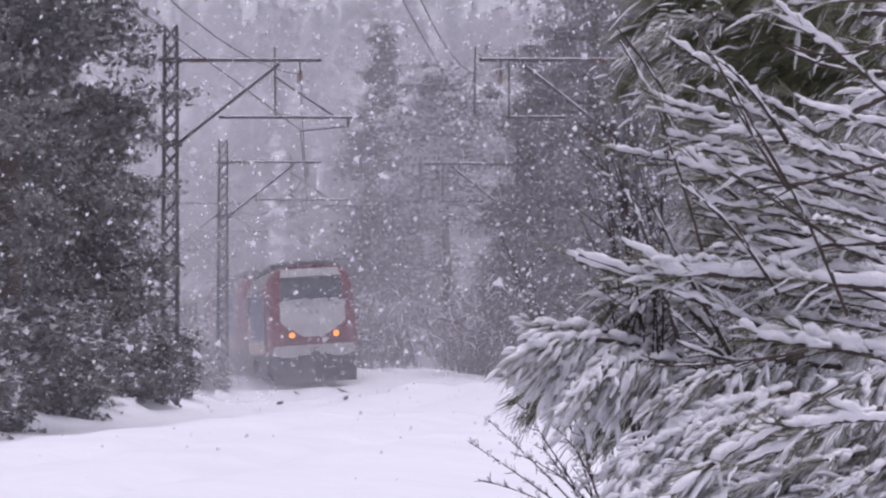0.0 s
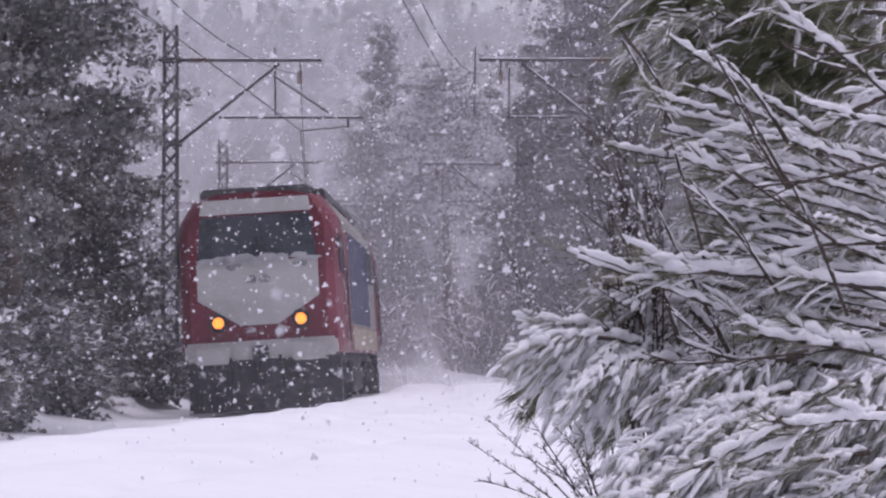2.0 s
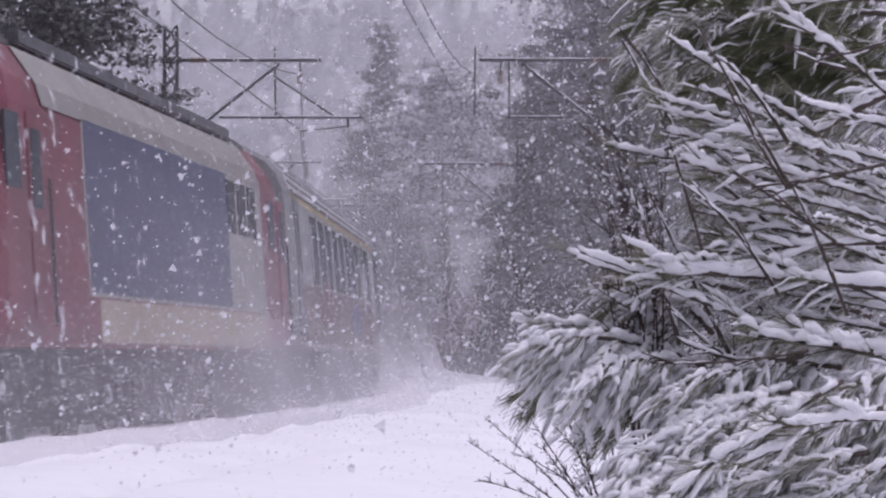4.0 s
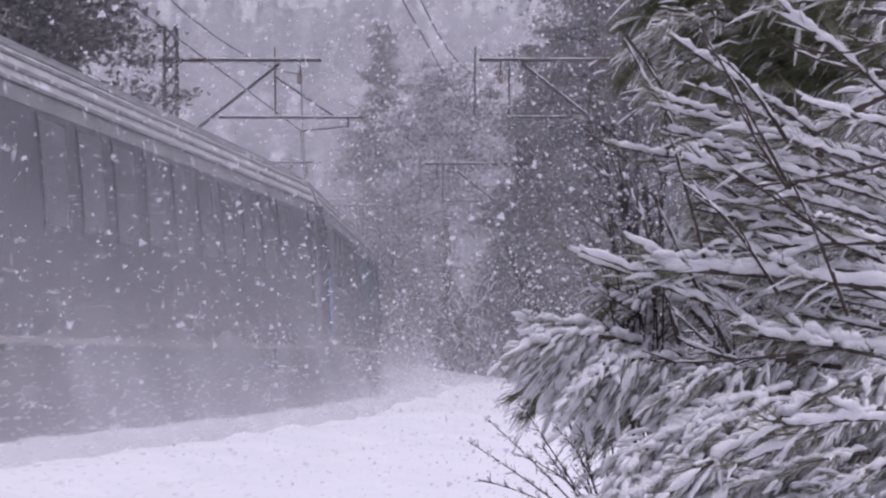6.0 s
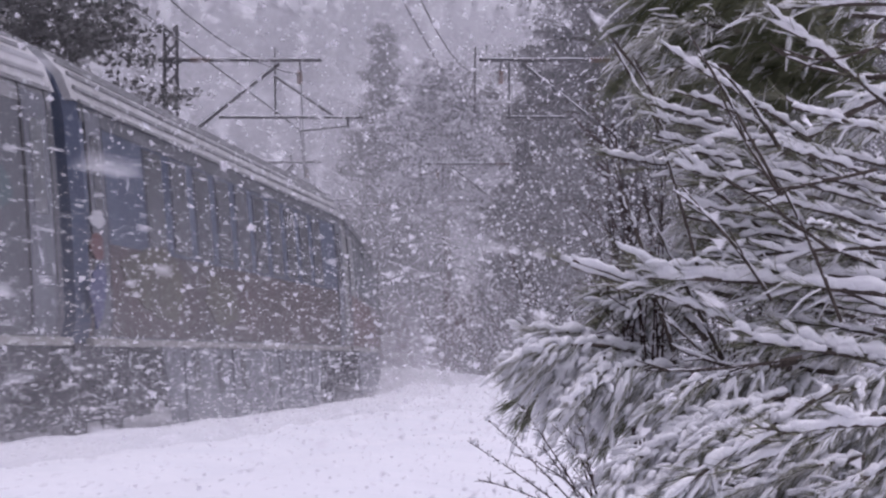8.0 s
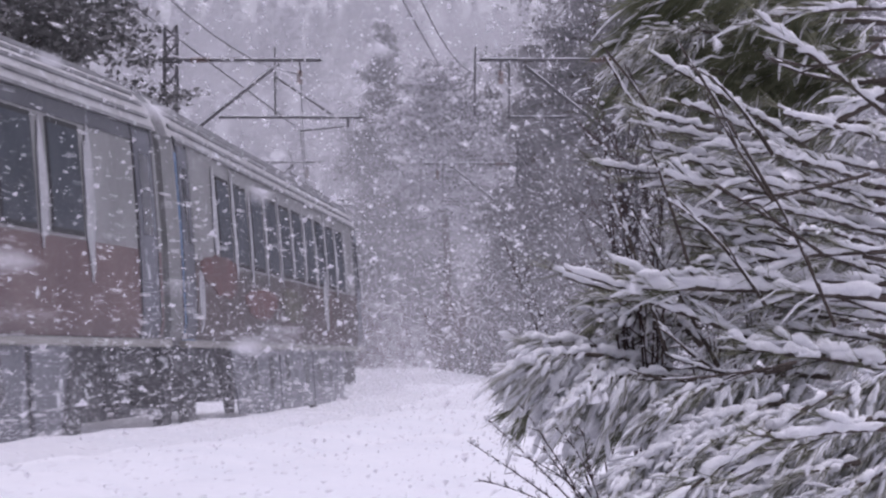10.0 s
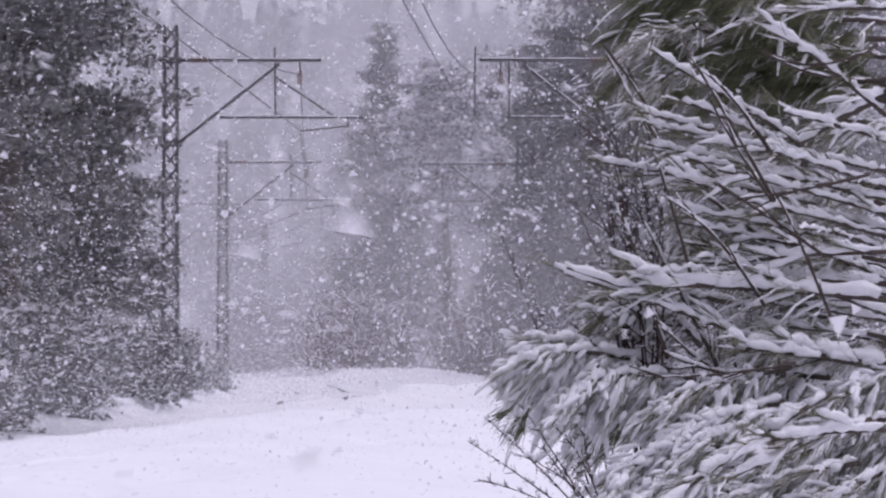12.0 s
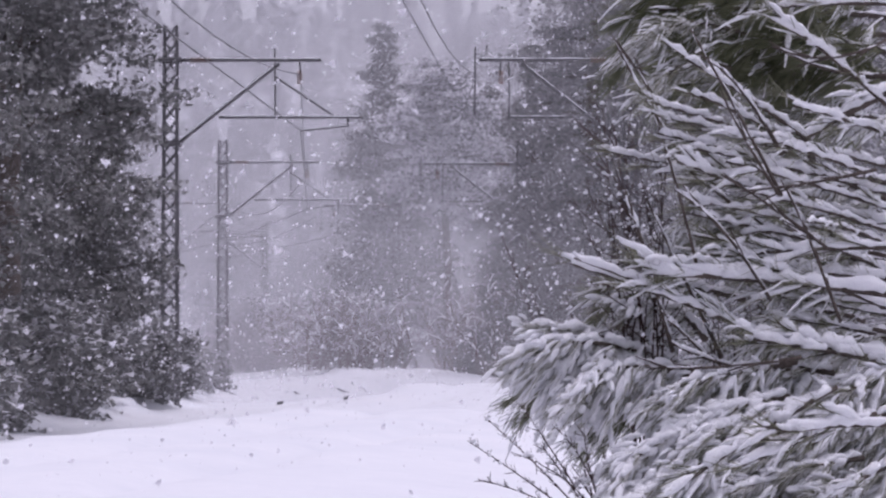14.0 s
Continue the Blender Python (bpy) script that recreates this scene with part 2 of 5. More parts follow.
def build_rails():
    for side, lab in ((0.0, "snow-buried railway track with rail heads showing"), (4.2, "second railway track buried under snow")):
        track = tagged(new("railway_track"), lab, "railway track", "tracks of the line", "structure")
        for off in (-0.7175, 0.7175):
            t = Tubes()
            pts = []
            for s in np.arange(-60, 90, 2.0):
                x, y = line_at(s, side + off)
                pts.append((x, y, grade(y) + (0.06 * off) + (0.28 if side else 0) - 0.075))
            t.add(pts, [0.036] * len(pts), 6)
            child("rail", t.mesh("rail", WIRE), track)
        if not side:
            # short lengths where the wind has bared the rail heads
            for s0, s1, off in ((0.5, 4.5, 0.7175), (-1.5, 1.2, -0.7175)):
                t = Tubes()
                pts = [(*line_at(s, off), grade(line_at(s, off)[1]) + 0.06 * off + 0.03) for s in np.linspace(s0, s1, 8)]
                t.add(pts, [0.01, 0.03, 0.036, 0.036, 0.036, 0.036, 0.03, 0.01], 6)
                child("bared_rail", t.mesh("bared_rail", UNDER), track, "wind-bared dark rail head")


build_rails()


# ---- locomotives ----
NOSE = 9.5
SECTION = [(1.40, 1.0), (1.48, 1.18), (1.48, 1.7), (1.48, 2.0), (1.48, 3.25), (1.42, 3.52), (1.18, 3.9), (0.85, 3.99), (0.0, 4.02)]


def rake(z):
    return max(0.0, z - 2.0) * 0.27 + max(0.0, 1.7 - z) * 0.05


def hull_bm(stations, section):
    """A closed hull lofted through stations (y for a height, width factor) with a mirrored section."""
    bm = bmesh.new()
    ring = [(w, z) for w, z in section] + [(-w, z) for w, z in reversed(section) if w > 0]
    rows = []
    for at, k in stations:
        rows.append([bm.verts.new((w * k, at(z), z)) for w, z in ring])
    for a, b in zip(rows, rows[1:]):
        for i in range(len(ring)):
            j = (i + 1) % len(ring)
            bm.faces.new((a[i], a[j], b[j], b[i]))
    n = len(ring)
    for row in (rows[0], rows[-1]):
        for i in range(len(section) - 1):
            quad = [row[i], row[i + 1], row[n - 2 - i if section[-1][0] == 0 else n - 2 - i], row[n - 1 - i]]
            face = list(dict.fromkeys(quad))
            if len(face) > 2:
                bm.faces.new(face)
    bmesh.ops.recalc_face_normals(bm, faces=bm.faces[:])
    return bm


def bogie(parent, y, wheel_r, span, outer=1.28):
    part("bogie_frame", box_bm(-outer, -outer + 0.16, y - span, y + span, 0.42, 0.72, 0.03), UNDER, parent)
    part("bogie_frame", box_bm(outer - 0.16, outer, y - span, y + span, 0.42, 0.72, 0.03), UNDER, parent)
    bg = part("bolster", box_bm(-outer + 0.17, outer - 0.17, y - 0.25, y + 0.25, 0.45, 0.7, 0.03), UNDER, parent)
    for wy in (y - span * 0.62, y + span * 0.62):
        for side in (-1, 1):
            part("wheel", disc_bm((side * 0.78, wy, wheel_r + 0.0), (1, 0, 0), wheel_r, 0.13, 24), UNDER, bg)
            part("axle_box", box_bm(side * outer - 0.12, side * outer + 0.12, wy - 0.17, wy + 0.17, 0.38, 0.74, 0.04), UNDER, bg)
            part("spring", disc_bm((side * outer, wy + 0.34, 0.62), (0, 0, 1), 0.1, 0.42, 12), UNDER, bg)


def side_panel(name, parent, material, y0, y1, z0, z1, label="", proud=0.004, thick=0.02):
    """A flat panel on both flanks, following the section where it leans in."""
    for sgn in (-1, 1):
        x = sgn * (1.48 + proud)
        part(name, box_bm(min(x, x - sgn * thick), max(x, x - sgn * thick), y0, y1, z0, z1), material, parent, label)


def build_locomotive():
    loco = tagged(new("locomotive"), "red, cream and blue electric locomotive caked with snow", "locomotive", "train of two locomotives and coaches")
    front, rear = (lambda z: NOSE - rake(z)), (lambda z: -NOSE + rake(z))
    stations = [(rear, 0.84), (lambda z: rear(z) + 0.16, 0.94), (lambda z: rear(z) + 0.55, 1.0), (lambda z: rear(z) + 2.5, 1.0),
                (lambda z: front(z) - 2.5, 1.0), (lambda z: front(z) - 0.55, 1.0), (lambda z: front(z) - 0.16, 0.94), (front, 0.84)]
    part("body", hull_bm(stations, SECTION), RED, loco, "red painted body shell")
    # flank livery: cream with a large blue field over a dirty cream stripe
    side_panel("side_panel", loco, CREAM, -7.0, 5.4, 1.52, 3.3, "cream flank panel")
    side_panel("blue_panel", loco, BLUE, -3.9, 5.3, 1.56, 3.32, "blue flank panel", proud=0.009)
    side_panel("stripe", loco, STRIPE, -7.0, 4.9, 1.05, 1.5, "dirty cream stripe", proud=0.006)
    for sgn in (-1, 1):
        rows = [(sgn * 1.484, 3.3), (sgn * 1.425, 3.53), (sgn * 1.19, 3.905)]
        bm = bmesh.new()
        vs = [[bm.verts.new((x * 1.003, y, z + 0.004)) for x, z in rows] for y in (-7.0, 7.2)]
        for i in range(2):
            bm.faces.new((vs[0][i], vs[0][i + 1], vs[1][i + 1], vs[1][i]))
        bmesh.ops.solidify(bm, geom=bm.faces[:], thickness=0.012)
        part("cantrail", bm, CREAM, loco, "cream cantrail along the roof edge")
        for y in (8.25, -8.25):
            d = part("cab_door", box_bm(min(sgn * 1.47, sgn * 1.492), max(sgn * 1.47, sgn * 1.492), y - 0.95, y - 0.3, 1.25, 3.2, 0.006), RED, loco, "red cab door")
            part("door_window", box_bm(min(sgn * 1.47, sgn * 1.497), max(sgn * 1.47, sgn * 1.497), y - 0.83, y - 0.42, 2.3, 3.05), GLASS, d)
            part("handrail", disc_bm((sgn * 1.52, y - 1.05, 1.9), (0, 0, 1), 0.018, 1.4, 8), WIRE, loco)
            part("side_window", box_bm(min(sgn * 1.47, sgn * 1.49), max(sgn * 1.47, sgn * 1.49), y + 0.0, y + 0.6, 2.45, 3.15, 0.006), GLASS, loco)
        for y in np.arange(-6.4, -4.2, 0.9):
            part("air_grille", box_bm(min(sgn * 1.47, sgn * 1.496), max(sgn * 1.47, sgn * 1.496), y, y + 0.7, 2.55, 3.25, 0.006), UNDER, loco)
    for e in (1, -1):
        fy = lambda z: e * (NOSE - rake(z) + 0.006)
        # windscreen, brow and the pale chevron between the lamps
        part("windscreen", prism_bm([(x, fy(z), z) for x, z in ((-1.08, 2.78), (1.08, 2.78), (1.0, 3.58), (-1.0, 3.58))], (0, e * 0.012, 0)), GLASS, loco, "dark windscreen dusted with snow")
        part("brow", prism_bm([(x, fy(z), z) for x, z in ((-1.02, 3.62), (1.02, 3.62), (0.97, 3.89), (-0.97, 3.89))], (0, e * 0.012, 0)), FRONT_WHITE, loco, "cream brow above the windscreen")
        part("chevron", prism_bm([(x, fy(max(z, 2.0)), z) for x, z in ((-1.1, 2.06), (1.1, 2.06), (1.1, 2.74), (-1.1, 2.74))], (0, e * 0.012, 0)), FRONT_WHITE, loco, "cream front panel")
        part("chevron", prism_bm([(x, e * (NOSE - rake(z) + 0.012), z) for x, z in ((-0.35, 1.58), (0.35, 1.58), (1.1, 2.06), (-1.1, 2.06))], (0, e * 0.016, 0)), FRONT_WHITE, loco, "cream V-shaped front panel")
        part("wiper", box_bm(-0.03, 0.0, min(e * 9.27, e * 9.31), max(e * 9.27, e * 9.31), 2.6, 3.2), RUBBER, loco)
        # a grey two-part emblem, two small vents, and snow stuck under the windscreen
        for cx in (-0.13, 0.13):
            part("emblem", prism_bm([(cx + 0.105 * math.cos(w), e * (NOSE - rake(2.4) + 0.014), 2.40 + 0.085 * math.sin(w)) for w in np.linspace(0, 2 * math.pi, 17)[:-1]], (0, e * 0.02, 0)), EMBLEM, loco, "grey rounded emblem")
        for x in (-0.78, 0.42):
            part("front_vent", prism_bm([(x + a, e * (NOSE - rake(b) + 0.018), b) for a, b in ((-0.12, 2.60), (0.12, 2.58), (0.15, 2.68), (-0.14, 2.70))], (0, e * 0.012, 0)), EMBLEM, loco, "small grey vent")
        rng_s = np.random.default_rng(12)
        for k in range(9):
            x, w, h = -0.95 + 0.235 * k + rng_s.normal(0, 0.04), rng_s.uniform(0.10, 0.22), rng_s.uniform(0.03, 0.09)
            z0 = 2.78 + rng_s.uniform(-0.05, 0.03)
            part("stuck_snow", prism_bm([(x + w * math.cos(q) * rng_s.uniform(0.8, 1.2), e * (NOSE - rake(z0 + h * math.sin(q)) + 0.022), z0 + h * math.sin(q)) for q in np.linspace(0, 2 * math.pi, 11)[:-1]], (0, e * 0.02, 0)), CRUST, loco, "snow stuck below the windscreen")
        for x in (-0.746, 0.746):
            h = part("headlight", disc_bm((x, e * (NOSE + 0.02), 1.648), (0, e, 0), 0.17, 0.08, 24), RUBBER, loco, "black headlight housing")
            lit = e == 1
            part("lens", disc_bm((x, e * (NOSE + 0.065), 1.648), (0, e, 0), 0.1, 0.02, 24), LAMP if lit else GLASS, h, "glowing amber lens" if lit else "unlit lens")
            bf = part("buffer", disc_bm((x * 1.17, e * (NOSE + 0.14), 1.05), (0, e, 0), 0.1, 0.24, 16), UNDER, loco)
            part("buffer_plate", box_bm(x * 1.17 - 0.3, x * 1.17 + 0.3, min(e * (NOSE + 0.22), e * (NOSE + 0.28)), max(e * (NOSE + 0.22), e * (NOSE + 0.28)), 0.9, 1.22, 0.025), FRONT_WHITE, bf, "buffer plate packed with snow")
        part("bumper_beam", box_bm(-1.38, 1.38, min(e * 9.2, e * 9.58), max(e * 9.2, e * 9.58), 0.96, 1.3, 0.05), FRONT_WHITE, loco, "pale bumper beam under packed snow")
        part("coupler", box_bm(-0.14, 0.14, min(e * 9.5, e * 9.76), max(e * 9.5, e * 9.76), 0.92, 1.2, 0.03), UNDER, loco)
        part("snow_plough", prism_bm([(-1.4, e * 9.05, 0.03), (0, e * 9.55, 0.03), (1.4, e * 9.05, 0.03), (1.35, e * 9.25, 0.95), (0, e * 9.3, 0.95), (-1.35, e * 9.25, 0.95)][:3]
                                     + [(1.4, e * 8.6, 0.03), (-1.4, e * 8.6, 0.03)], (0, 0, 0.93)), UNDER, loco, "black snow plough caked with snow")
        for x in (-0.45, 0.0, 0.45):
            part("brake_hose", disc_bm((x + 0.08, e * 9.62, 0.72), (0.1, e * 0.2, 1), 0.03, 0.6, 8), RUBBER, loco)
        part("roof_fairing", box_bm(-1.0, 1.0, min(e * 8.2, e * 8.93), max(e * 8.2, e * 8.93), 3.9, 4.1, 0.05), ROOF_DARK, loco, "dark roof fairing above the cab")
        bogie(loco, e * 5.0, 0.57, 2.1)
        # pantograph, folded
        p = part("pantograph", box_bm(-0.8, 0.8, min(e * 4.4, e * 6.6), max(e * 4.4, e * 6.6), 4.10, 4.14, 0.01), UNDER, loco, "folded pantograph")
        for y in (4.5, 5.5, 6.5):
            part("contact_strip", box_bm(-0.95, 0.95, min(e * y, e * (y + 0.09)), max(e * y, e * (y + 0.09)), 4.14, 4.19, 0.01), UNDER, p)
        for x in (-0.6, 0.6):
            for y in (4.5, 6.5):
                part("insulator", disc_bm((x, e * y, 4.06), (0, 0, 1), 0.07, 0.12, 10), INSUL, p)
    part("roof_hatch", box_bm(-1.0, 1.0, -3.6, 3.6, 4.0, 4.15, 0.05), ROOF_DARK, loco, "dark roof hatch with snow")
    part("roof_hatch", box_bm(-1.08, 1.08, 6.6, 8.2, 3.9, 4.08, 0.06), ROOF_DARK, loco)
    part("roof_hatch", box_bm(-1.08, 1.08, -8.2, -6.6, 3.9, 4.08, 0.06), ROOF_DARK, loco)
    for sgn in (-1, 1):
        part("roof_rail", box_bm(sgn * 1.1 - 0.06, sgn * 1.1 + 0.06, -6.6, 6.6, 3.98, 4.14, 0.02), ROOF_DARK, loco)
    # pipes, insulators and covers along both roof edges
    rng = np.random.default_rng(3)
    for sgn in (-1, 1):
        for k in range(22):
            y = -6.4 + k * 0.6 + rng.uniform(-0.15, 0.15)
            if k % 3 == 0:
                part("roof_insulator", disc_bm((sgn * 1.0, y, 4.07), (0, 0, 1), 0.06, 0.16, 10, 0.04), INSUL, loco)
            else:
                w, d, h = rng.uniform(0.1, 0.22), rng.uniform(0.12, 0.4), rng.uniform(0.06, 0.18)
                part("roof_cover", box_bm(sgn * 1.06 - w / 2, sgn * 1.06 + w / 2, y - d / 2, y + d / 2, 3.95, 3.98 + h, 0.015), ROOF_DARK, loco)
        part("roof_pipe", disc_bm((sgn * 0.78, 0, 4.19), (0, 1, 0), 0.025, 11.5, 8), ROOF_DARK, loco)
    part("underframe", box_bm(-1.25, 1.25, -9.2, 9.2, 0.7, 1.04, 0.03), UNDER, loco)
    part("transformer", box_bm(-1.3, 1.3, -2.4, 2.4, 0.2, 0.75, 0.05), UNDER, loco)
    return loco


# ---- coaches ----
COACH = 26.4
C_SECTION = [(1.36, 1.06), (1.42, 1.3), (1.43, 2.4), (1.405, 3.3), (1.38, 3.48), (1.29, 3.72), (1.11, 3.93), (0.74, 4.12), (0.0, 4.19)]


def coach_x(z):
    for (w0, z0), (w1, z1) in zip(C_SECTION, C_SECTION[1:]):
        if z0 <= z <= z1:
            return w0 + (w1 - w0) * (z - z0) / (z1 - z0)
    return 1.4


def flank(name, parent, material, y0, y1, z0, z1, label="", proud=0.005, side=None, thick=0.02):
    out = []
    for sgn in ((-1, 1) if side is None else (side,)):
        zs = [z0] + [z for _, z in C_SECTION if z0 < z < z1] + [z1]
        prof = [(sgn * (coach_x(z) + proud), z) for z in zs]
        bm = bmesh.new()
        vs = [[bm.verts.new((x, y, z)) for x, z in prof] for y in (y0, y1)]
        us = [[bm.verts.new((x - sgn * thick, y, z)) for x, z in prof] for y in (y0, y1)]
        for i in range(len(prof) - 1):
            bm.faces.new((vs[0][i], vs[0][i + 1], vs[1][i + 1], vs[1][i]))
            bm.faces.new((us[0][i], us[0][i + 1], us[1][i + 1], us[1][i]))
        for k in (0, 1):
            for i in range(len(prof) - 1):
                bm.faces.new((vs[k][i], vs[k][i + 1], us[k][i + 1], us[k][i]))
        for i in (0, len(prof) - 1):
            bm.faces.new((vs[0][i], vs[1][i], us[1][i], us[0][i]))
        bmesh.ops.recalc_face_normals(bm, faces=bm.faces[:])
        out.append(part(name, bm, material, parent, label))
    return out


def build_coach(label, upper, lower, skirt, roof, window=True, band=None, patches=()):
    coach = tagged(new("passenger_coach"), label, "train coach", "train of two locomotives and coaches")
    half = COACH / 2 - 0.28
    st = [(lambda z: -half, 0.93), (lambda z: -half + 0.25, 1.0), (lambda z: half - 0.25, 1.0), (lambda z: half, 0.93)]
    part("body", hull_bm(st, C_SECTION), upper, coach)
    part("roof", hull_bm([(lambda z: -half + 0.05, 0.99), (lambda z: half - 0.05, 0.99)], [(1.405, 3.47), (1.315, 3.735), (1.13, 3.955), (0.76, 4.15), (0.0, 4.22)]), roof, coach, "pale roof under a layer of snow")
    for w, z in ((1.41, 3.47), (1.362, 3.615), (1.305, 3.76), (1.195, 3.885), (1.055, 4.005), (0.80, 4.14)):
        for sgn in (-1, 1):
            part("roof_rib", box_bm(sgn * w - 0.012, sgn * w + 0.012, -half + 0.3, half - 0.3, z - 0.022, z + 0.022, 0.006), C_RIB, coach, "dusted roof rib")
    flank("lower_side", coach, lower, -half + 0.3, half - 0.3, 1.12, 2.08, proud=0.006)
    if band:
        flank("band", coach, band, -half + 0.3, half - 0.3, 3.33 if band is C_YELLOW else 3.27, 3.44, proud=0.009)
    for sgn in (-1, 1):
        part("sill", box_bm(sgn * 1.42 - 0.04, sgn * 1.42 + 0.04, -half + 0.1, half - 0.1, 1.02, 1.1, 0.01), CREAM, coach, "pale sill rail")
        for y0, y1 in ((-6.6, -2.6), (-2.4, 2.4), (2.6, 6.6)):
            sk = part("skirt", box_bm(sgn * 1.38 - 0.02, sgn * 1.38 + 0.02, y0, y1, 0.12, 1.02, 0.008), skirt, coach)
            for v in (y0 + 0.9, y1 - 1.1):
                part("recess", prism_bm([(sgn * 1.402, v, 0.92), (sgn * 1.402, v + 0.5, 0.92), (sgn * 1.402, v + 0.38, 0.45), (sgn * 1.402, v - 0.12, 0.45)], (sgn * 0.008, 0, 0)), UNDER, sk, "dark recess in the skirt")
        for y in (-9.4, 9.4):
            for k in ((1,) if y < 0 else (-1,)):
                part("skirt", prism_bm([(sgn * 1.38, y + k * 2.6, 1.02), (sgn * 1.38, y + k * 1.1, 1.02), (sgn * 1.38, y + k * 1.7, 0.14), (sgn * 1.38, y + k * 2.6, 0.14)], (sgn * 0.03, 0, 0)), skirt, coach)
    if window:
        rim = RUBBER if upper is C_WHITE else C_GREY
        for i in range(10):
            y = -8.4 + i * 1.86
            for w in flank("window", coach, rim, y - 0.64, y + 0.64, 2.12, 3.24, proud=0.012):
                s = -1 if w.data.vertices[0].co.x < 0 else 1
                flank("pane", w, GLASS if upper is C_WHITE else FROST_GLASS, y - 0.59, y + 0.59, 2.17, 3.19, proud=0.016, side=s)
    for y in (-half + 0.95, half - 0.95):
        for d in flank("door", coach, skirt, y - 0.42, y + 0.42, 1.12, 3.4, proud=0.014):
            s = -1 if d.data.vertices[0].co.x < 0 else 1
            flank("door_window", d, FROST_GLASS, y - 0.24, y + 0.24, 2.25, 3.15, proud=0.02, side=s)
            flank("door_seam", d, RUBBER, y + 0.43, y + 0.49, 1.12, 3.45, proud=0.012, side=s)
            flank("door_seam", d, RUBBER, y - 0.49, y - 0.43, 1.12, 3.45, proud=0.012, side=s)
    for e in (1, -1):
        part("gangway", box_bm(-0.62, 0.62, min(e * (half - 0.05), e * (half + 0.26)), max(e * (half - 0.05), e * (half + 0.26)), 1.1, 3.35, 0.08), RUBBER, coach, "black rubber gangway")
        for x in (-0.875, 0.875):
            bf = part("buffer", disc_bm((x, e * (half + 0.12), 1.02), (0, e, 0), 0.09, 0.3, 14), UNDER, coach)
            part("buffer_plate", disc_bm((x, e * (half + 0.25), 1.02), (0, e, 0), 0.22, 0.04, 18), UNDER, bf)
        bogie(coach, e * 9.4, 0.46, 1.75)
    part("underframe", box_bm(-1.25, 1.25, -half + 0.2, half - 0.2, 0.72, 1.07, 0.03), UNDER, coach)
    for y in (-4.6, -0.6, 3.2):
        part("equipment_box", box_bm(-1.2, 1.2, y - 0.9, y + 1.1, 0.32, 0.74, 0.05), UNDER, coach)
    for (y0, y1, z0, z1, m, lab) in patches:
        flank("painted_patch", coach, m, y0, y1, z0, z1, lab, proud=0.010)
    return coach


C_WHITE = surface("coach_white", (0.165, 0.165, 0.165), (0.25, 0.25, 0.25), 0.9, 0.5, 0.05, caked=0.12)
C_RED = surface("coach_dull_red", (0.085, 0.045, 0.045), (0.14, 0.09, 0.085), 0.8, 0.55, 0.05, caked=0.14)
C_TEAL = surface("coach_teal", (0.04, 0.07, 0.08), (0.065, 0.10, 0.11), 0.7, 0.55, 0.05, caked=0.16)
C_GREY = surface("coach_dark_grey", (0.05, 0.052, 0.06), (0.085, 0.088, 0.10), 0.8, 0.55, 0.05, caked=0.16)
C_BLUE = surface("coach_blue", (0.036, 0.05, 0.09), (0.06, 0.078, 0.12), 0.6, 0.55, 0.05, caked=0.16)
C_BROWN = surface("coach_brown", (0.06, 0.03, 0.027), (0.045, 0.042, 0.04), 0.3, 0.55, 0.05, caked=0.16)
C_SKIRT = surface("coach_skirt_grey", (0.085, 0.088, 0.105), (0.145, 0.15, 0.172), 1.2, 0.6, 0.1, caked=0.25)
C_ROOF = surface("coach_roof", (0.34, 0.33, 0.33), (0.5, 0.5, 0.51), 1.5, 0.7, 0.2, caked=0.4, caked_scale=1.8)
C_YELLOW = surface("coach_yellow_band", (0.27, 0.21, 0.1), (0.33, 0.28, 0.18), 0.9, 0.55, 0.05, caked=0.15)
FROST_GLASS = surface("frosted_glass", (0.045, 0.05, 0.058), (0.09, 0.095, 0.11), 1.6, 0.25, caked=0.14, caked_scale=5)
C_SKY = surface("coach_light_blue", (0.10, 0.19, 0.33), (0.16, 0.26, 0.4), 0.8, 0.55, 0.05, caked=0.16)
C_DUST = surface("snow_dusted_paint", (0.15, 0.148, 0.155), (0.26, 0.257, 0.265), 0.8, 0.7, 0.1, caked=0.25)
C_RIB = surface("roof_rib_paint", (0.16, 0.16, 0.165), (0.30, 0.30, 0.31), 2.0, 0.7, 0.1, caked=0.25)
SPRAY_RED = surface("red_spray_paint", (0.115, 0.03, 0.028), (0.075, 0.04, 0.036), 1.5, 0.55, 0.03, caked=0.14)
SPRAY_OLIVE = surface("olive_spray_paint", (0.075, 0.066, 0.036), (0.06, 0.052, 0.04), 1.2, 0.55, 0.03, caked=0.14)
SPRAY_NAVY = surface("navy_spray_paint", (0.035, 0.04, 0.11), (0.06, 0.065, 0.15), 2.0, 0.55, 0.03, caked=0.12)


def splash(name, coach, y, z, ry, rz, material, label, seed, lift=0.014):
    """A patch with an uneven edge on the outer flank: spray paint, or snow that the wind has packed on."""
    rng = np.random.default_rng(seed)
    n = 56
    turn = np.arange(n) * 2.0 * math.pi / n
    wob = 1 + sum(0.3 / k ** 0.8 * rng.uniform(0.3, 1.0) * np.sin(turn * k + rng.uniform(0, 6)) for k in (2, 3, 5, 8, 13))
    pts = []
    for k in range(n):
        a = 2 * math.pi * k / n
        zz = z + rz * wob[k] * math.sin(a)
        pts.append((-(coach_x(zz) + lift + 0.004), y + ry * wob[k] * math.cos(a), zz))
    part(name, prism_bm(pts, (0.012, 0, 0)), material, coach, label)


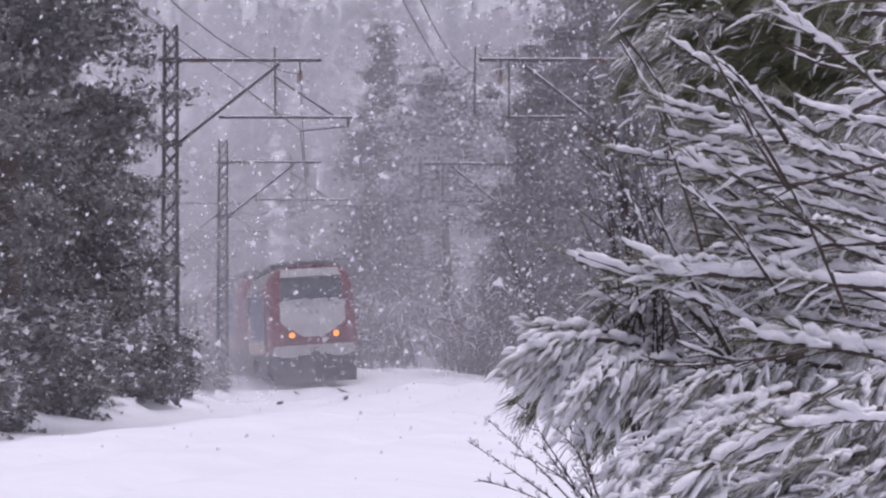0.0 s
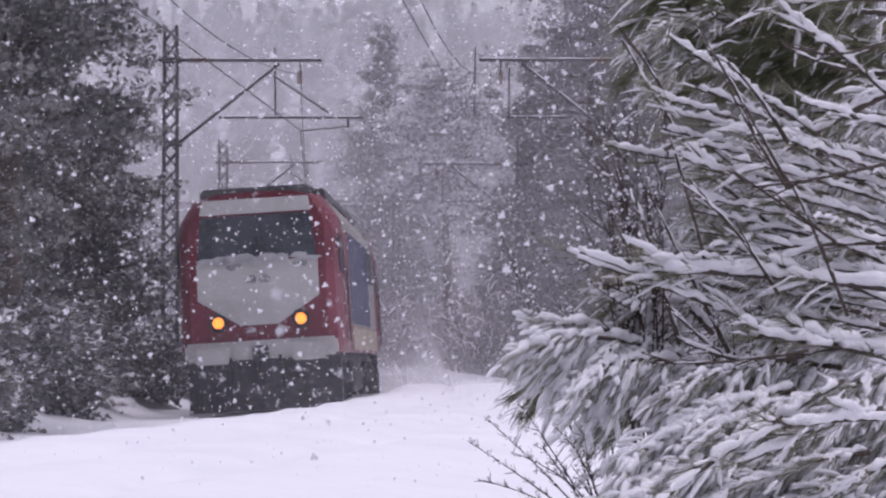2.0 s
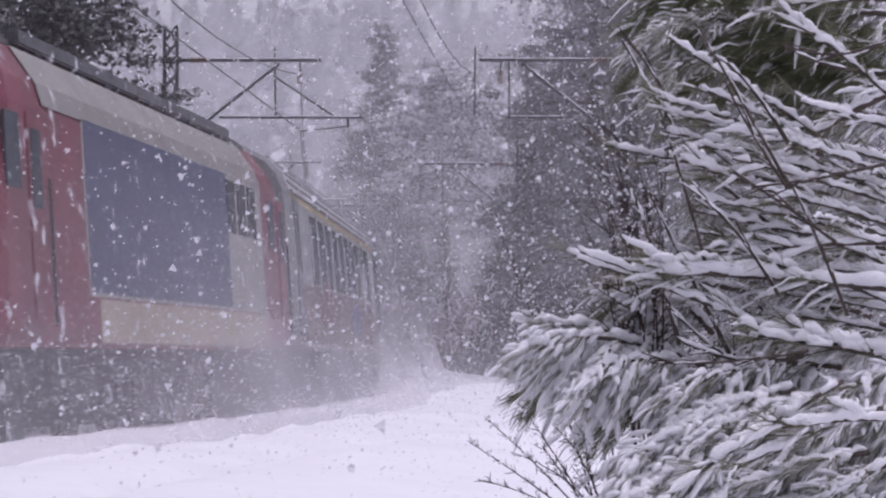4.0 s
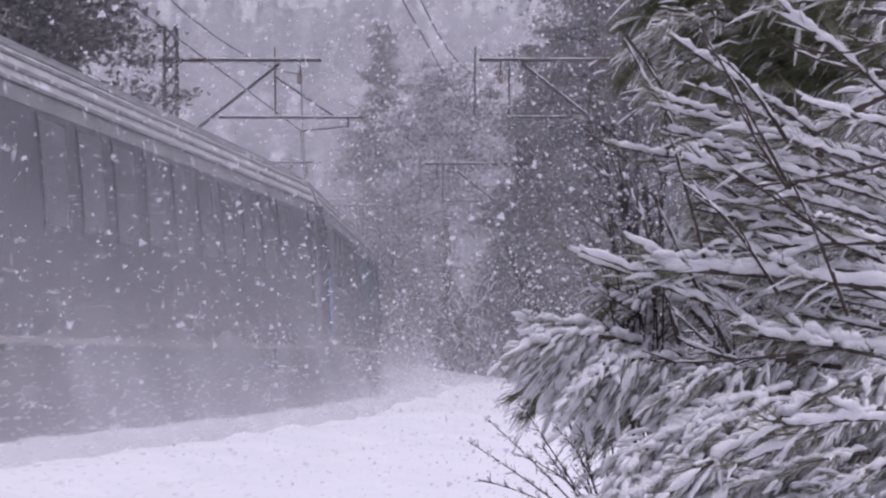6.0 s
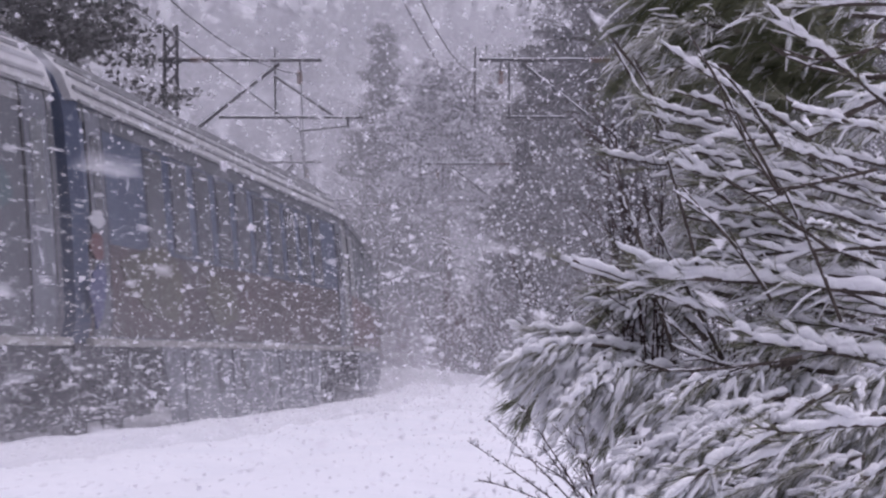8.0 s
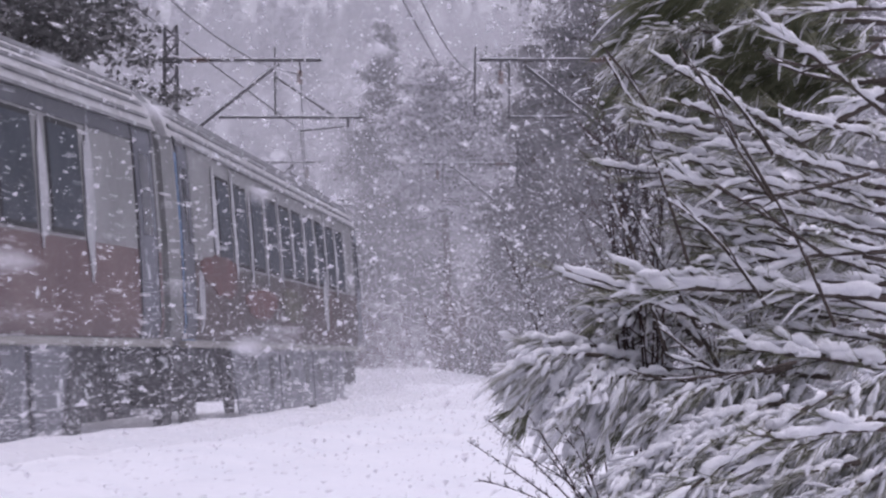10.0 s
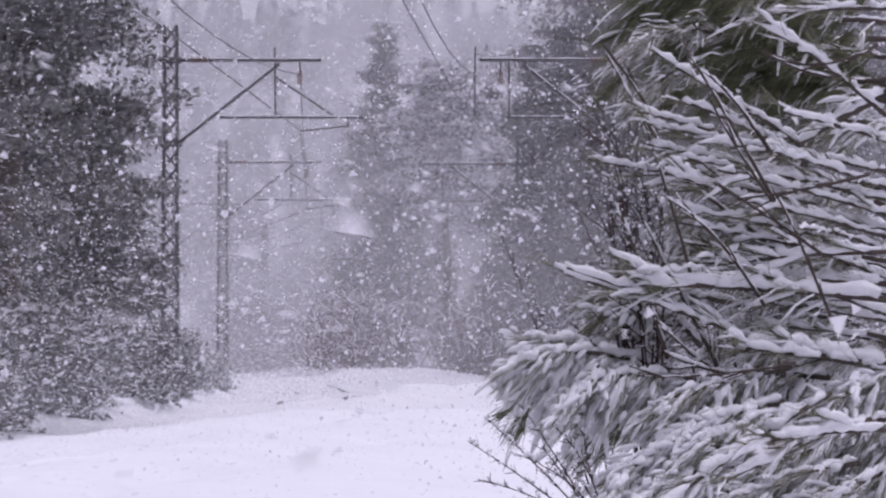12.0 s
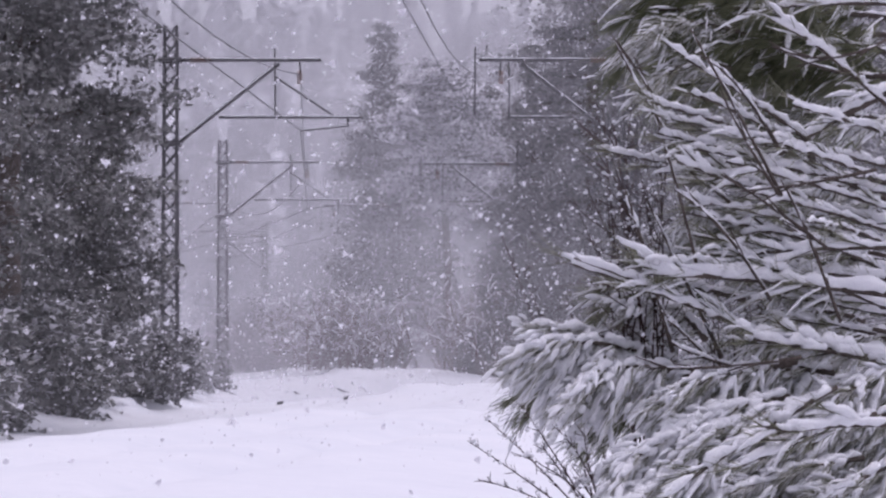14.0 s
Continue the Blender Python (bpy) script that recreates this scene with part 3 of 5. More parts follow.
TRAIN = []
loco_a = build_locomotive()
TRAIN.append((loco_a, 9.79))
loco_b = copy_thing(loco_a, Matrix())
for ob in loco_b.children_recursive:
    if ob.name.startswith("lens"):
        ob.data = ob.data.copy()
        ob.data.materials[0] = GLASS
        tagged(ob, "unlit lens")
TRAIN.append((loco_b, 29.37))
coach_a = build_coach("white and dull red passenger coach with a yellow band", C_WHITE, C_RED, C_SKIRT, C_ROOF, band=C_YELLOW)
coach_b = build_coach("white and dull red passenger coach with a snow-dusted roof", C_WHITE, C_RED, C_SKIRT, C_ROOF, band=C_GREY)
coach_c = build_coach("dark grey passenger coach with a teal top band", C_GREY, C_GREY, C_SKIRT, C_ROOF, window=True, band=C_DUST)
coach_d = copy_thing(coach_c, Matrix())
coach_e = build_coach("blue passenger coach with brown sprayed patches", C_BLUE, C_BROWN, C_SKIRT, C_ROOF, window=True, band=C_GREY)
coach_f = build_coach("white passenger coach with a brown lower side and light blue door", C_WHITE, C_BROWN, C_SKIRT, C_ROOF,
                      patches=((11.5, 12.55, 1.1, 3.3, C_SKY, "light blue sprayed door"),))
splash("spray_patch", coach_d, 12.3, 1.7, 0.5, 0.62, C_SKY, "light blue sprayed figure", 1, 0.03)
splash("spray_patch", coach_d, -3.4, 2.6, 2.2, 0.55, C_TEAL, "dull teal sprayed field", 2, 0.02)
splash("spray_patch", coach_d, -8.2, 2.55, 2.4, 0.6, C_TEAL, "dull teal sprayed field", 3, 0.02)
splash("spray_patch", coach_e, 12.35, 1.55, 0.42, 0.3, SPRAY_NAVY, "navy sprayed patch", 4, 0.03)
splash("spray_patch", coach_e, 12.3, 2.02, 0.4, 0.12, SPRAY_RED, "red sprayed stroke", 5, 0.03)
splash("snow_crust", coach_e, 12.2, 2.3, 0.36, 0.1, CRUST, "packed snow crust", 6, 0.03)
splash("spray_patch", coach_e, 8.6, 1.75, 2.2, 0.36, SPRAY_OLIVE, "olive sprayed lettering field", 7)
splash("spray_patch", coach_e, 3.4, 1.62, 1.5, 0.3, SPRAY_OLIVE, "olive sprayed lettering field", 8)
splash("spray_patch", coach_f, 9.0, 1.95, 1.5, 0.30, SPRAY_RED, "red sprayed patch", 10)
splash("spray_patch", coach_f, 4.6, 1.66, 1.9, 0.22, SPRAY_RED, "red sprayed patch", 11)
splash("spray_patch", coach_f, 0.4, 1.7, 1.7, 0.26, SPRAY_OLIVE, "olive sprayed patch", 12)
splash("snow_crust", coach_f, -5.1, 1.85, 0.42, 0.42, CRUST, "white splash of packed snow", 13)
splash("snow_crust", coach_f, 11.0, 1.6, 0.22, 0.4, CRUST, "white splash of packed snow", 14)
splash("spray_patch", coach_a, 6.2, 1.8, 1.6, 0.36, SPRAY_RED, "red sprayed patch", 15)
splash("spray_patch", coach_a, -3.0, 1.65, 1.6, 0.34, SPRAY_NAVY, "navy sprayed patch", 16)
splash("snow_crust", coach_a, -6.5, 2.35, 0.5, 0.6, CRUST, "wind-packed snow over the windows", 17, 0.022)
splash("snow_crust", coach_a, -10.2, 2.4, 0.5, 0.7, CRUST, "wind-packed snow over the windows", 18, 0.022)
rng_c = np.random.default_rng(31)
for c in (coach_a, coach_b, coach_f):
    for k in range(11):
        # snow streaks down the pillars between the windows
        splash("snow_crust", c, -9.33 + 1.86 * k + rng_c.normal(0, 0.04), 2.62 + rng_c.uniform(-0.15, 0.1), rng_c.uniform(0.10, 0.2), rng_c.uniform(0.45, 0.75), CRUST, "streak of packed snow", 100 + k, 0.02)
for i, c in enumerate((coach_a, coach_c, coach_d, coach_e, coach_b, coach_f)):
    TRAIN.append((c, 39.16 + 13.2 + 26.4 * i))


# ---- overhead line ----
def lattice_mast(x, y, z, toward, label):
    """A lattice mast with its bracket; toward: +1 when the bracket reaches to +x."""
    mast = tagged(new("overhead_line_mast"), label, "railway mast", "overhead line masts")
    mast.matrix_basis = pose(x, y, z)
    h, a0, a1 = 8.47, 0.175, 0.135
    for sx in (-1, 1):
        for sy in (-1, 1):
            t = Tubes()
            t.add([(sx * a0, sy * a0, -0.6), (sx * a1, sy * a1, h)], [0.042, 0.036], 4)
            child("chord", t.mesh("chord", STEEL, False), mast)
    t = Tubes()
    n = 24
    for i in range(n):
        z0, z1 = i * h / n, (i + 1) * h / n
        w0, w1 = a0 + (a1 - a0) * i / n, a0 + (a1 - a0) * (i + 1) / n
        for sy in (-1, 1):
            t.add([(-w0, sy * w0, z0), (w1, sy * w1, z1)], [0.016] * 2, 4)
            t.add([(w0, sy * w0, z0), (-w1, sy * w1, z1)], [0.016] * 2, 4)
            t.add([(sy * w0, -w0, z0), (sy * w1, w1, z1)], [0.016] * 2, 4)
    child("lacing", t.mesh("lacing", STEEL, False), mast, "crossed steel lacing")
    s = toward
    def bar(name, a, b, r, mat=STEEL):
        t = Tubes()
        t.add([(s * a[0], 0, a[1]), (s * b[0], 0, b[1])], [r, r], 8)
        return child(name, t.mesh(name, mat), mast)
    bar("top_arm", (0.16, 7.70), (3.36, 7.70), 0.036)
    bar("strut", (0.16, 5.83), (2.42, 7.62), 0.036)
    reg = (1.08, 4.3) if toward > 0 else (1.3, 2.75)
    bar("registration_tube", (reg[0], 6.42), (reg[1], 6.42), 0.027)
    if toward > 0:
        bar("tie_rod", (2.3, 7.35), (3.62, 6.46), 0.02)
    else:
        bar("hanger_rod", (2.7, 7.66), (2.7, 6.42), 0.02)
    hx = 2.32 if toward > 0 else 3.45
    bar("hanger_rod", (hx, 7.98), (hx + 0.02, 6.46), 0.02)
    bar("hanger_rod", (2.88, 7.66), (2.9, 7.35), 0.02)
    if toward > 0:
        bar("drop_bracket", (3.96, 6.42), (3.96, 6.2), 0.025)
        bar("steady_arm", (3.96, 6.22), (2.9, 6.12), 0.016)
    for p in ((0.45, 7.70), (2.88, 7.45)):
        t = Tubes()
        vert = p[0] > 1
        n = 7
        for i in range(n):
            q = (s * p[0], 0, p[1] - 0.3 * i / n) if vert else (s * (p[0] + 0.45 * i / n), 0, p[1])
            e = (0, 0, -0.02) if vert else (s * 0.03, 0, 0)
            t.add([q, tuple(a + b for a, b in zip(q, e))], [0.062, 0.062], 10)
        child("insulator", t.mesh("insulator", INSUL), mast, "ribbed brown insulator")
    for z0 in (7.70, 5.83):
        part("collar", box_bm(-0.24, 0.24, -0.24, 0.24, z0 - 0.05, z0 + 0.05, 0.01), STEEL, mast)
    # snow lying on the bracket
    t = Tubes()
    for a, b in (((0.3, 7.74), (3.3, 7.74)), ((reg[0] + 0.1, 6.445), (reg[1] - 0.1, 6.445)), ((0.3, 5.98), (2.3, 7.57))):
        pts = [(s * (a[0] + (b[0] - a[0]) * k / 9), 0, a[1] + (b[1] - a[1]) * k / 9) for k in range(10)]
        t.add(pts, [0.006 + 0.018 * random.random() for _ in pts], 6)
    child("snow_cap", t.mesh("snow_cap", PINE_SNOW), mast, "thin line of snow")
    return mast


for s in (-2.4, 33.9, 70.2, 106.5):
    for side, toward in ((-3.05, 1), (7.2, -1)):
        x, y = line_at(s, side)
        lattice_mast(x, y, grade(y) - 0.04, toward, "grey steel lattice mast of the overhead line, snow on its bracket")


def wire(name, side_list, z_list, sag, label, r=0.011):
    line = tagged(new(name), label, "overhead wire", "overhead line wires")
    stations = [-38.7, -2.4, 33.9, 70.2, 106.5, 142.8]
    for (s0, s1, a, b) in zip(stations, stations[1:], side_list, side_list[1:]):
        p, q = line_at(s0, a), line_at(s1, b)
        t = Tubes()
        pts = [(p[0] + (q[0] - p[0]) * k / 12, p[1] + (q[1] - p[1]) * k / 12,
                z_list + 0.06 + grade(p[1] + (q[1] - p[1]) * k / 12) - sag * 4 * (k / 12) * (1 - k / 12)) for k in range(13)]
        t.add(pts, [r] * 13, 5)
        child("span", t.mesh("span", WIRE), line)


wire("messenger_wire", [-0.15] * 6, 7.28, 0.75, "dark messenger wire of the overhead line")
wire("contact_wire", [-0.15] * 6, 6.03, 0.0, "dark contact wire above the track")
wire("messenger_wire", [3.75] * 6, 7.28, 0.75, "dark messenger wire of the second track")
wire("contact_wire", [3.75] * 6, 6.03, 0.0, "dark contact wire above the second track")
wire("feeder_wire", [-3.05] * 2, 8.25, 0.35, "feeder wire from mast to mast")


# ---- trees ----
def unit(v):
    return v / (np.linalg.norm(v) + 1e-9)


def limb_tree(name, label, x, y, height, radius, base, seed, leaf, leaves=26000, leaf_size=0.09, snow_part=0.35, conifer=False, spread=0.75, lean=0.0):
    """A tree with a tapered trunk, limbs and a crown of many small sprays; snow lies on the sprays."""
    rng = np.random.default_rng(seed)
    z0 = float(ground_height(np.array(x), np.array(y))) - 0.1
    tree = tagged(new(name), label, "tree", "trees along the line")
    tree.matrix_basis = pose(x, y, z0)
    t = Tubes()
    n = 9
    bend = rng.normal(0, 0.12, (n, 2)).cumsum(0) * (0.3 if conifer else 1)
    trunk = [(bend[i, 0] + lean * i / n, bend[i, 1], height * 0.97 * i / (n - 1)) for i in range(n)]
    r0 = 0.018 * height + 0.05
    t.add(trunk, [r0 * (1 - 0.93 * i / (n - 1)) for i in range(n)], 9)
    child("trunk", t.mesh("trunk", BARK), tree, "rough dark bark")
    limbs = Tubes()
    centres = []
    count = int(46 if conifer else 34)
    for k in range(count):
        u = base + (1 - base) * (k + rng.random()) / count
        i = min(int(u * (n - 1)), n - 2)
        f = u * (n - 1) - i
        p = np.array(trunk[i]) * (1 - f) + np.array(trunk[i + 1]) * f
        a = k * 2.4 + rng.normal(0, 0.4)
        v = (u - base) / (1 - base)
        if conifer:
            reach = radius * (1 - v) * rng.uniform(0.65, 1.15) + 0.12
            rise = -0.18 * reach * (1 - v)
        else:
            reach = radius * (0.45 + 0.75 * math.sin(math.pi * min(1, 0.12 + v * 0.86))) * rng.uniform(0.55, 1.1)
            rise = reach * rng.uniform(0.0, 0.5)
        q = p + np.array([math.cos(a) * reach, math.sin(a) * reach, rise])
        m = (p + q) / 2 + np.array([0, 0, 0.12 * reach])
        pts = [(1 - w) ** 2 * p + 2 * w * (1 - w) * m + w * w * q for w in np.linspace(0, 1, 6)]
        limbs.add([tuple(c) for c in pts], [r0 * 0.35 * (1 - v * 0.6) * (1 - 0.85 * w) + 0.006 for w in np.linspace(0, 1, 6)], 5)
        m_per = max(6, int(26 * reach / radius))
        for _ in range(m_per):
            w = rng.uniform(0.2, 1.0) ** 0.7
            c = (1 - w) ** 2 * p + 2 * w * (1 - w) * m + w * w * q
            side = rng.normal(0, 0.16 * reach + 0.08, 3) * np.array([1, 1, 0.55])
            centres.append(c + side)
    tagged(child("branchwork", limbs.mesh("branchwork", BARK), tree), kind="stuff")
    centres = np.array(centres)
    per = max(3, leaves // len(centres))
    spread_r = spread * radius / 5.0
    pts = np.repeat(centres, per, 0) + rng.normal(0, 1, (len(centres) * per, 3)) * np.array([1, 1, 0.45]) * spread_r * np.repeat(rng.uniform(0.5, 1.1, len(centres)) * (1 - 0.75 * np.clip(centres[:, 2] / height, 0, 1) if conifer else 1.0), per)[:, None]
    child("crown", tri_mesh("crown", bits(rng, pts, leaf_size, 0.35, 1.5), [leaf]), tree, "dense dark sprays of foliage")
    if snow_part:
        k = int(per * snow_part)
        up = np.repeat(centres, max(k, 1), 0)
        r = rng.normal(0, 1, (len(up), 3)) * np.array([1, 1, 0.28]) * spread_r * 0.9
        child("snow_cover", tri_mesh("snow_cover", bits(rng, up + r + np.array([0, 0, 0.35 * spread_r]), leaf_size * 1.05, 0.75, 1.3), [FINE_FLAKE]), tree, "snow lying on the sprays")
    return tree


DARK = "dark evergreen tree beside the track, dusted with snow"
limb_tree("evergreen_tree", DARK, -7.2, 49, 13.5, 2.75, 0.36, 11, DARK_LEAF, 70000, 0.052, 0.06, spread=0.55)
limb_tree("evergreen_tree", DARK, -10.6, 53, 13.0, 2.9, 0.1, 12, DARK_LEAF, 40000, 0.055, 0.06, spread=0.6)
for i, (x, y, h, r) in enumerate(((-8.6, 45, 8.0, 1.7), (-8.2, 51, 7.5, 1.6), (-8.1, 57, 7.0, 1.7), (-7.6, 62.5, 6.3, 1.65), (-9.6, 61, 7.0, 1.9))):
    limb_tree("evergreen_tree", DARK, x, y, h, r, 0.04, 13 + i, DARK_LEAF, 26000, 0.05, 0.08, spread=0.62)
for i, (x, y, h, r) in enumerate(((-6.84, 41.5, 1.88, 0.68), (-6.93, 46, 2.03, 0.68), (-6.84, 53, 1.88, 0.68), (-7.01, 57, 2.03, 0.81), (-6.73, 65, 1.64, 0.68), (-6.99, 73, 1.72, 0.74), (-6.90, 81, 1.25, 0.61), (-6.99, 90, 1.10, 0.61), (-8.13, 62, 3.44, 1.28), (-9.00, 74, 3.28, 1.35))):
    # farther shrubs take the paler leaf tone, which stands for haze
    limb_tree("shrub", "dark evergreen shrub bowed with snow beside the track", x, y, h, r, 0.03, 30 + i, DARK_LEAF if y < 55 else PINE_LEAF, 10000, 0.055, 0.3, spread=1.0)
# tall dark pines on the outer side
for i, (x, y, h, r) in enumerate(((4.90, 98, 20.24, 3.60), (7.70, 93, 20.24, 3.78), (10.94, 97, 22.08, 3.96), (6.56, 106, 21.16, 3.96), (3.41, 112, 12.88, 2.70), (14.44, 95, 22.08, 3.96), (9.10, 84, 17.48, 3.24),)):
    limb_tree("pine_tree", "tall dark pine standing behind the line, dusted with snow", x, y, h, r, 0.06, 60 + i, PINE_LEAF, 46000, 0.058, 0.08, conifer=i % 2 == 0)
# the pale fir on the outside of the curve and the wood behind, haze in their leaf tones
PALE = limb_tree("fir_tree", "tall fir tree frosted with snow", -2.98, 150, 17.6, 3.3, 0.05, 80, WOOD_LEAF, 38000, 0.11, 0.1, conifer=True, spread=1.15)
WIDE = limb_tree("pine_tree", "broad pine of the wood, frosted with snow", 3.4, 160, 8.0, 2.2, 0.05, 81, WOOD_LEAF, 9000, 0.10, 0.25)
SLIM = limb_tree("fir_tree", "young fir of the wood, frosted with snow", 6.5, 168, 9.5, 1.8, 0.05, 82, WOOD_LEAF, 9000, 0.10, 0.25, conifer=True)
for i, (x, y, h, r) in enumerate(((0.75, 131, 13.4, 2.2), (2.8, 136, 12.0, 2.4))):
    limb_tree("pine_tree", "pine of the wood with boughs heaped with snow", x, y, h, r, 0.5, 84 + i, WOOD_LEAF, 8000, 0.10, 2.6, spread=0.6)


def thicket(x, y, wide, high, seed):
    """Leafless reddish brushwood at the edge of the wood, snow caught in it."""
    rng = np.random.default_rng(seed)
    t, w = Tubes(), Tubes()
    for _ in range(130):
        p = np.array([rng.normal(0, wide * 0.4), rng.normal(0, 0.9), -0.1])
        d = unit(np.array([rng.normal(0, 0.28), rng.normal(0, 0.25), 1.0]))
        ln = high * rng.uniform(0.45, 1.1)
        q = [p + d * ln * f + np.array([0.2 * math.sin(3 * f + p[0]), 0, 0]) * f for f in (0, 0.35, 0.7, 1)]
        t.add(q, [0.028, 0.022, 0.015, 0.006], 4)
        for _ in range(5):
            f = rng.uniform(0.3, 1.0)
            b = p + d * ln * f
            e = b + np.array([rng.normal(0, 0.3), rng.normal(0, 0.2), rng.uniform(0.1, 0.5)])
            t.add([b, e], [0.013, 0.005], 4)
            if rng.random() < 0.5:
                w.add([b + np.array([0, 0, 0.03]), (b + e) / 2 + np.array([0, 0, 0.05]), e], [0.02, 0.04, 0.012], 5, 0.7)
    bush = tagged(new("thicket"), "leafless reddish brushwood with snow caught in it", "shrub", "brushwood at the edge of the wood")
    bush.matrix_basis = pose(x, y, float(ground_height(np.array(x), np.array(y))))
    tagged(child("stems", t.mesh("stems", BRUSH), bush), kind="stuff")
    tagged(child("snow", w.mesh("snow", FLAKE), bush, "snow caught in the twigs"), kind="stuff")


for i, (x, y, wd, h) in enumerate(((-3.6, 121, 2.6, 3.0), (1.5, 122, 2.4, 3.6), (2.6, 116, 2.6, 4.2), (3.6, 108, 2.4, 3.8), (-5.2, 128, 3.0, 2.8), (4.6, 100, 2.2, 3.4), (-8.6, 134, 3.0, 3.0))):
    thicket(x, y, wd, h, 200 + i)
rng_w = np.random.default_rng(5)
for i in range(34):
    y = rng_w.uniform(140, 215)
    x = rng_w.uniform(-0.13, 0.13) * y
    xt = TRACK_X - (y - TRACK_Y) ** 2 / (2 * RADIUS)
    if -6 < x - xt < 10:
        x = xt + (12 + rng_w.uniform(0, 10) if x - xt > 2 else -8 - rng_w.uniform(0, 8))
    k = rng_w.uniform(0.7, 1.15)
    src = SLIM if i % 3 == 0 else WIDE
    c = copy_thing(src, pose(x, y, float(ground_height(np.array(x), np.array(y))) - 0.1, 0, 0, rng_w.uniform(0, 360)))
    c.scale = (k, k, k * rng_w.uniform(0.85, 1.1))
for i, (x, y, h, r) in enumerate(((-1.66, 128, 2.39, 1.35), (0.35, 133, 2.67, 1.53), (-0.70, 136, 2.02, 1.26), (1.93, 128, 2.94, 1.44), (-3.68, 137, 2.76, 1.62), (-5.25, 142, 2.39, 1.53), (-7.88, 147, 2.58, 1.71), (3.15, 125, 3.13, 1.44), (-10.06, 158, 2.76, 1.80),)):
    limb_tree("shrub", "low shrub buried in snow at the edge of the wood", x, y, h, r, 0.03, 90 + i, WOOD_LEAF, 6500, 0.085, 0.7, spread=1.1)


def snow_mound(x, y, rx, rz, lift, seed):
    """A rounded heap of snow over a low bush."""
    bm = bmesh.new()
    bmesh.ops.create_icosphere(bm, subdivisions=4, radius=1.0)
    for v in bm.verts:
        k = 1 + 0.28 * noise.noise(v.co * 1.6 + Vector((seed, 0, 0))) + 0.12 * noise.noise(v.co * 4.5 + Vector((0, seed, 0)))
        v.co = Vector((v.co.x * rx * k, v.co.y * rx * k, v.co.z * rz * k))
    me = bpy.data.meshes.new("snow_mound")
    bm.to_mesh(me)
    bm.free()
    me.materials.append(SNOW)
    me.polygons.foreach_set("use_smooth", [True] * len(me.polygons))
    ob = tagged(new("snow_mound", me), "white heap of snow over a low bush by the wood", "snow heap", "snow heaps by the wood")
    ob.matrix_basis = pose(x, y, float(ground_height(np.array(x), np.array(y))) + lift)


for x, y, rx, rz, lift, seed in ((-0.7, 126.5, 0.75, 0.6, 0.1, 1.0), (-0.95, 127.3, 0.5, 0.75, 1.0, 2.0), (-0.3, 127.5, 0.55, 0.5, 0.5, 3.0), (-6.6, 138, 0.7, 0.5, 0.6, 4.0), (-7.3, 139, 0.9, 0.4, 0.1, 5.0),
                                 (-6.5, 60.0, 0.5, 0.28, 0.05, 6.0), (-6.6, 70.0, 0.6, 0.3, 0.05, 7.0), (-6.4, 54.0, 0.45, 0.25, 0.05, 8.0), (-6.7, 79.0, 0.6, 0.3, 0.05, 9.0)):
    snow_mound(x, y, rx, rz, lift, seed)


def build_far_woods():
    rng = np.random.default_rng(8)
    tris, idx = [], []
    for i in range(400):
        y = 215 + 240 * rng.random() ** 1.5
        x = rng.uniform(-0.18, 0.18) * y
        z = float(ground_height(np.array(x), np.array(y)))
        h = rng.uniform(8, 16)
        n = 300
        u = rng.random(n) ** 0.8
        r = (1 - u) * h * 0.2 * rng.uniform(0.6, 1.1, n) + 0.2
        a = rng.random(n) * 6.283
        c = np.stack([x + np.cos(a) * r, y + np.sin(a) * r, z + 0.6 + u * h], 1)
        tris.append(bits(rng, c, 0.42, 0.5, 1.4))
        idx.append((rng.random(n) < 0.25).astype(int))
    # FAR_LEAF holds the paling of distance in its colour, beside the snow bits
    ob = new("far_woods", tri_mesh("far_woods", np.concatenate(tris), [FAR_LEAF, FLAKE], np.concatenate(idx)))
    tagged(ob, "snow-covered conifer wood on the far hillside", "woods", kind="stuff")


build_far_woods()


# ---- the snow-laden pine beside the camera ----
PINE_AT = Vector((1.85, 6.7, -0.1))
SWAY = []
rng_p = np.random.default_rng(21)
pine = tagged(new("pine_tree"), "pine with needles and boughs laden with fresh snow, close by", "tree", "trees along the line")
pine.matrix_basis = Matrix.Translation(PINE_AT)


def spikes(starts, ways, lengths, radius):
    """Slim three-sided needles as loose triangles."""
    n = len(starts)
    side = np.cross(ways, rng_p.normal(size=(n, 3)))
    side /= np.linalg.norm(side, axis=1)[:, None] + 1e-9
    other = np.cross(ways, side)
    tip = starts + ways * lengths[:, None]
    ring = [starts + radius * (side * math.cos(a) + other * math.sin(a)) for a in (0, 2.094, 4.189)]
    return np.concatenate([np.stack([ring[i], ring[(i + 1) % 3], tip], 1) for i in range(3)])


def lumpy(tubes, pts, r, gaps=0.25, squash=0.8):
    """Snow lying along a twig: swells and thins, breaks in places."""
    run = []
    for i, p in enumerate(pts):
        if rng_p.random() < gaps and len(run) > 1:
            tubes.add([q for q, _ in run], [a for _, a in run], 6, squash)
            run = []
            continue
        a = r * rng_p.uniform(0.45, 1.25)
        run.append((p + np.array([0, 0, a * 0.75]), a))
    if len(run) > 1:
        run[0], run[-1] = (run[0][0], run[0][1] * 0.4), (run[-1][0], run[-1][1] * 0.3)
        tubes.add([q for q, _ in run], [a for _, a in run], 6, squash)


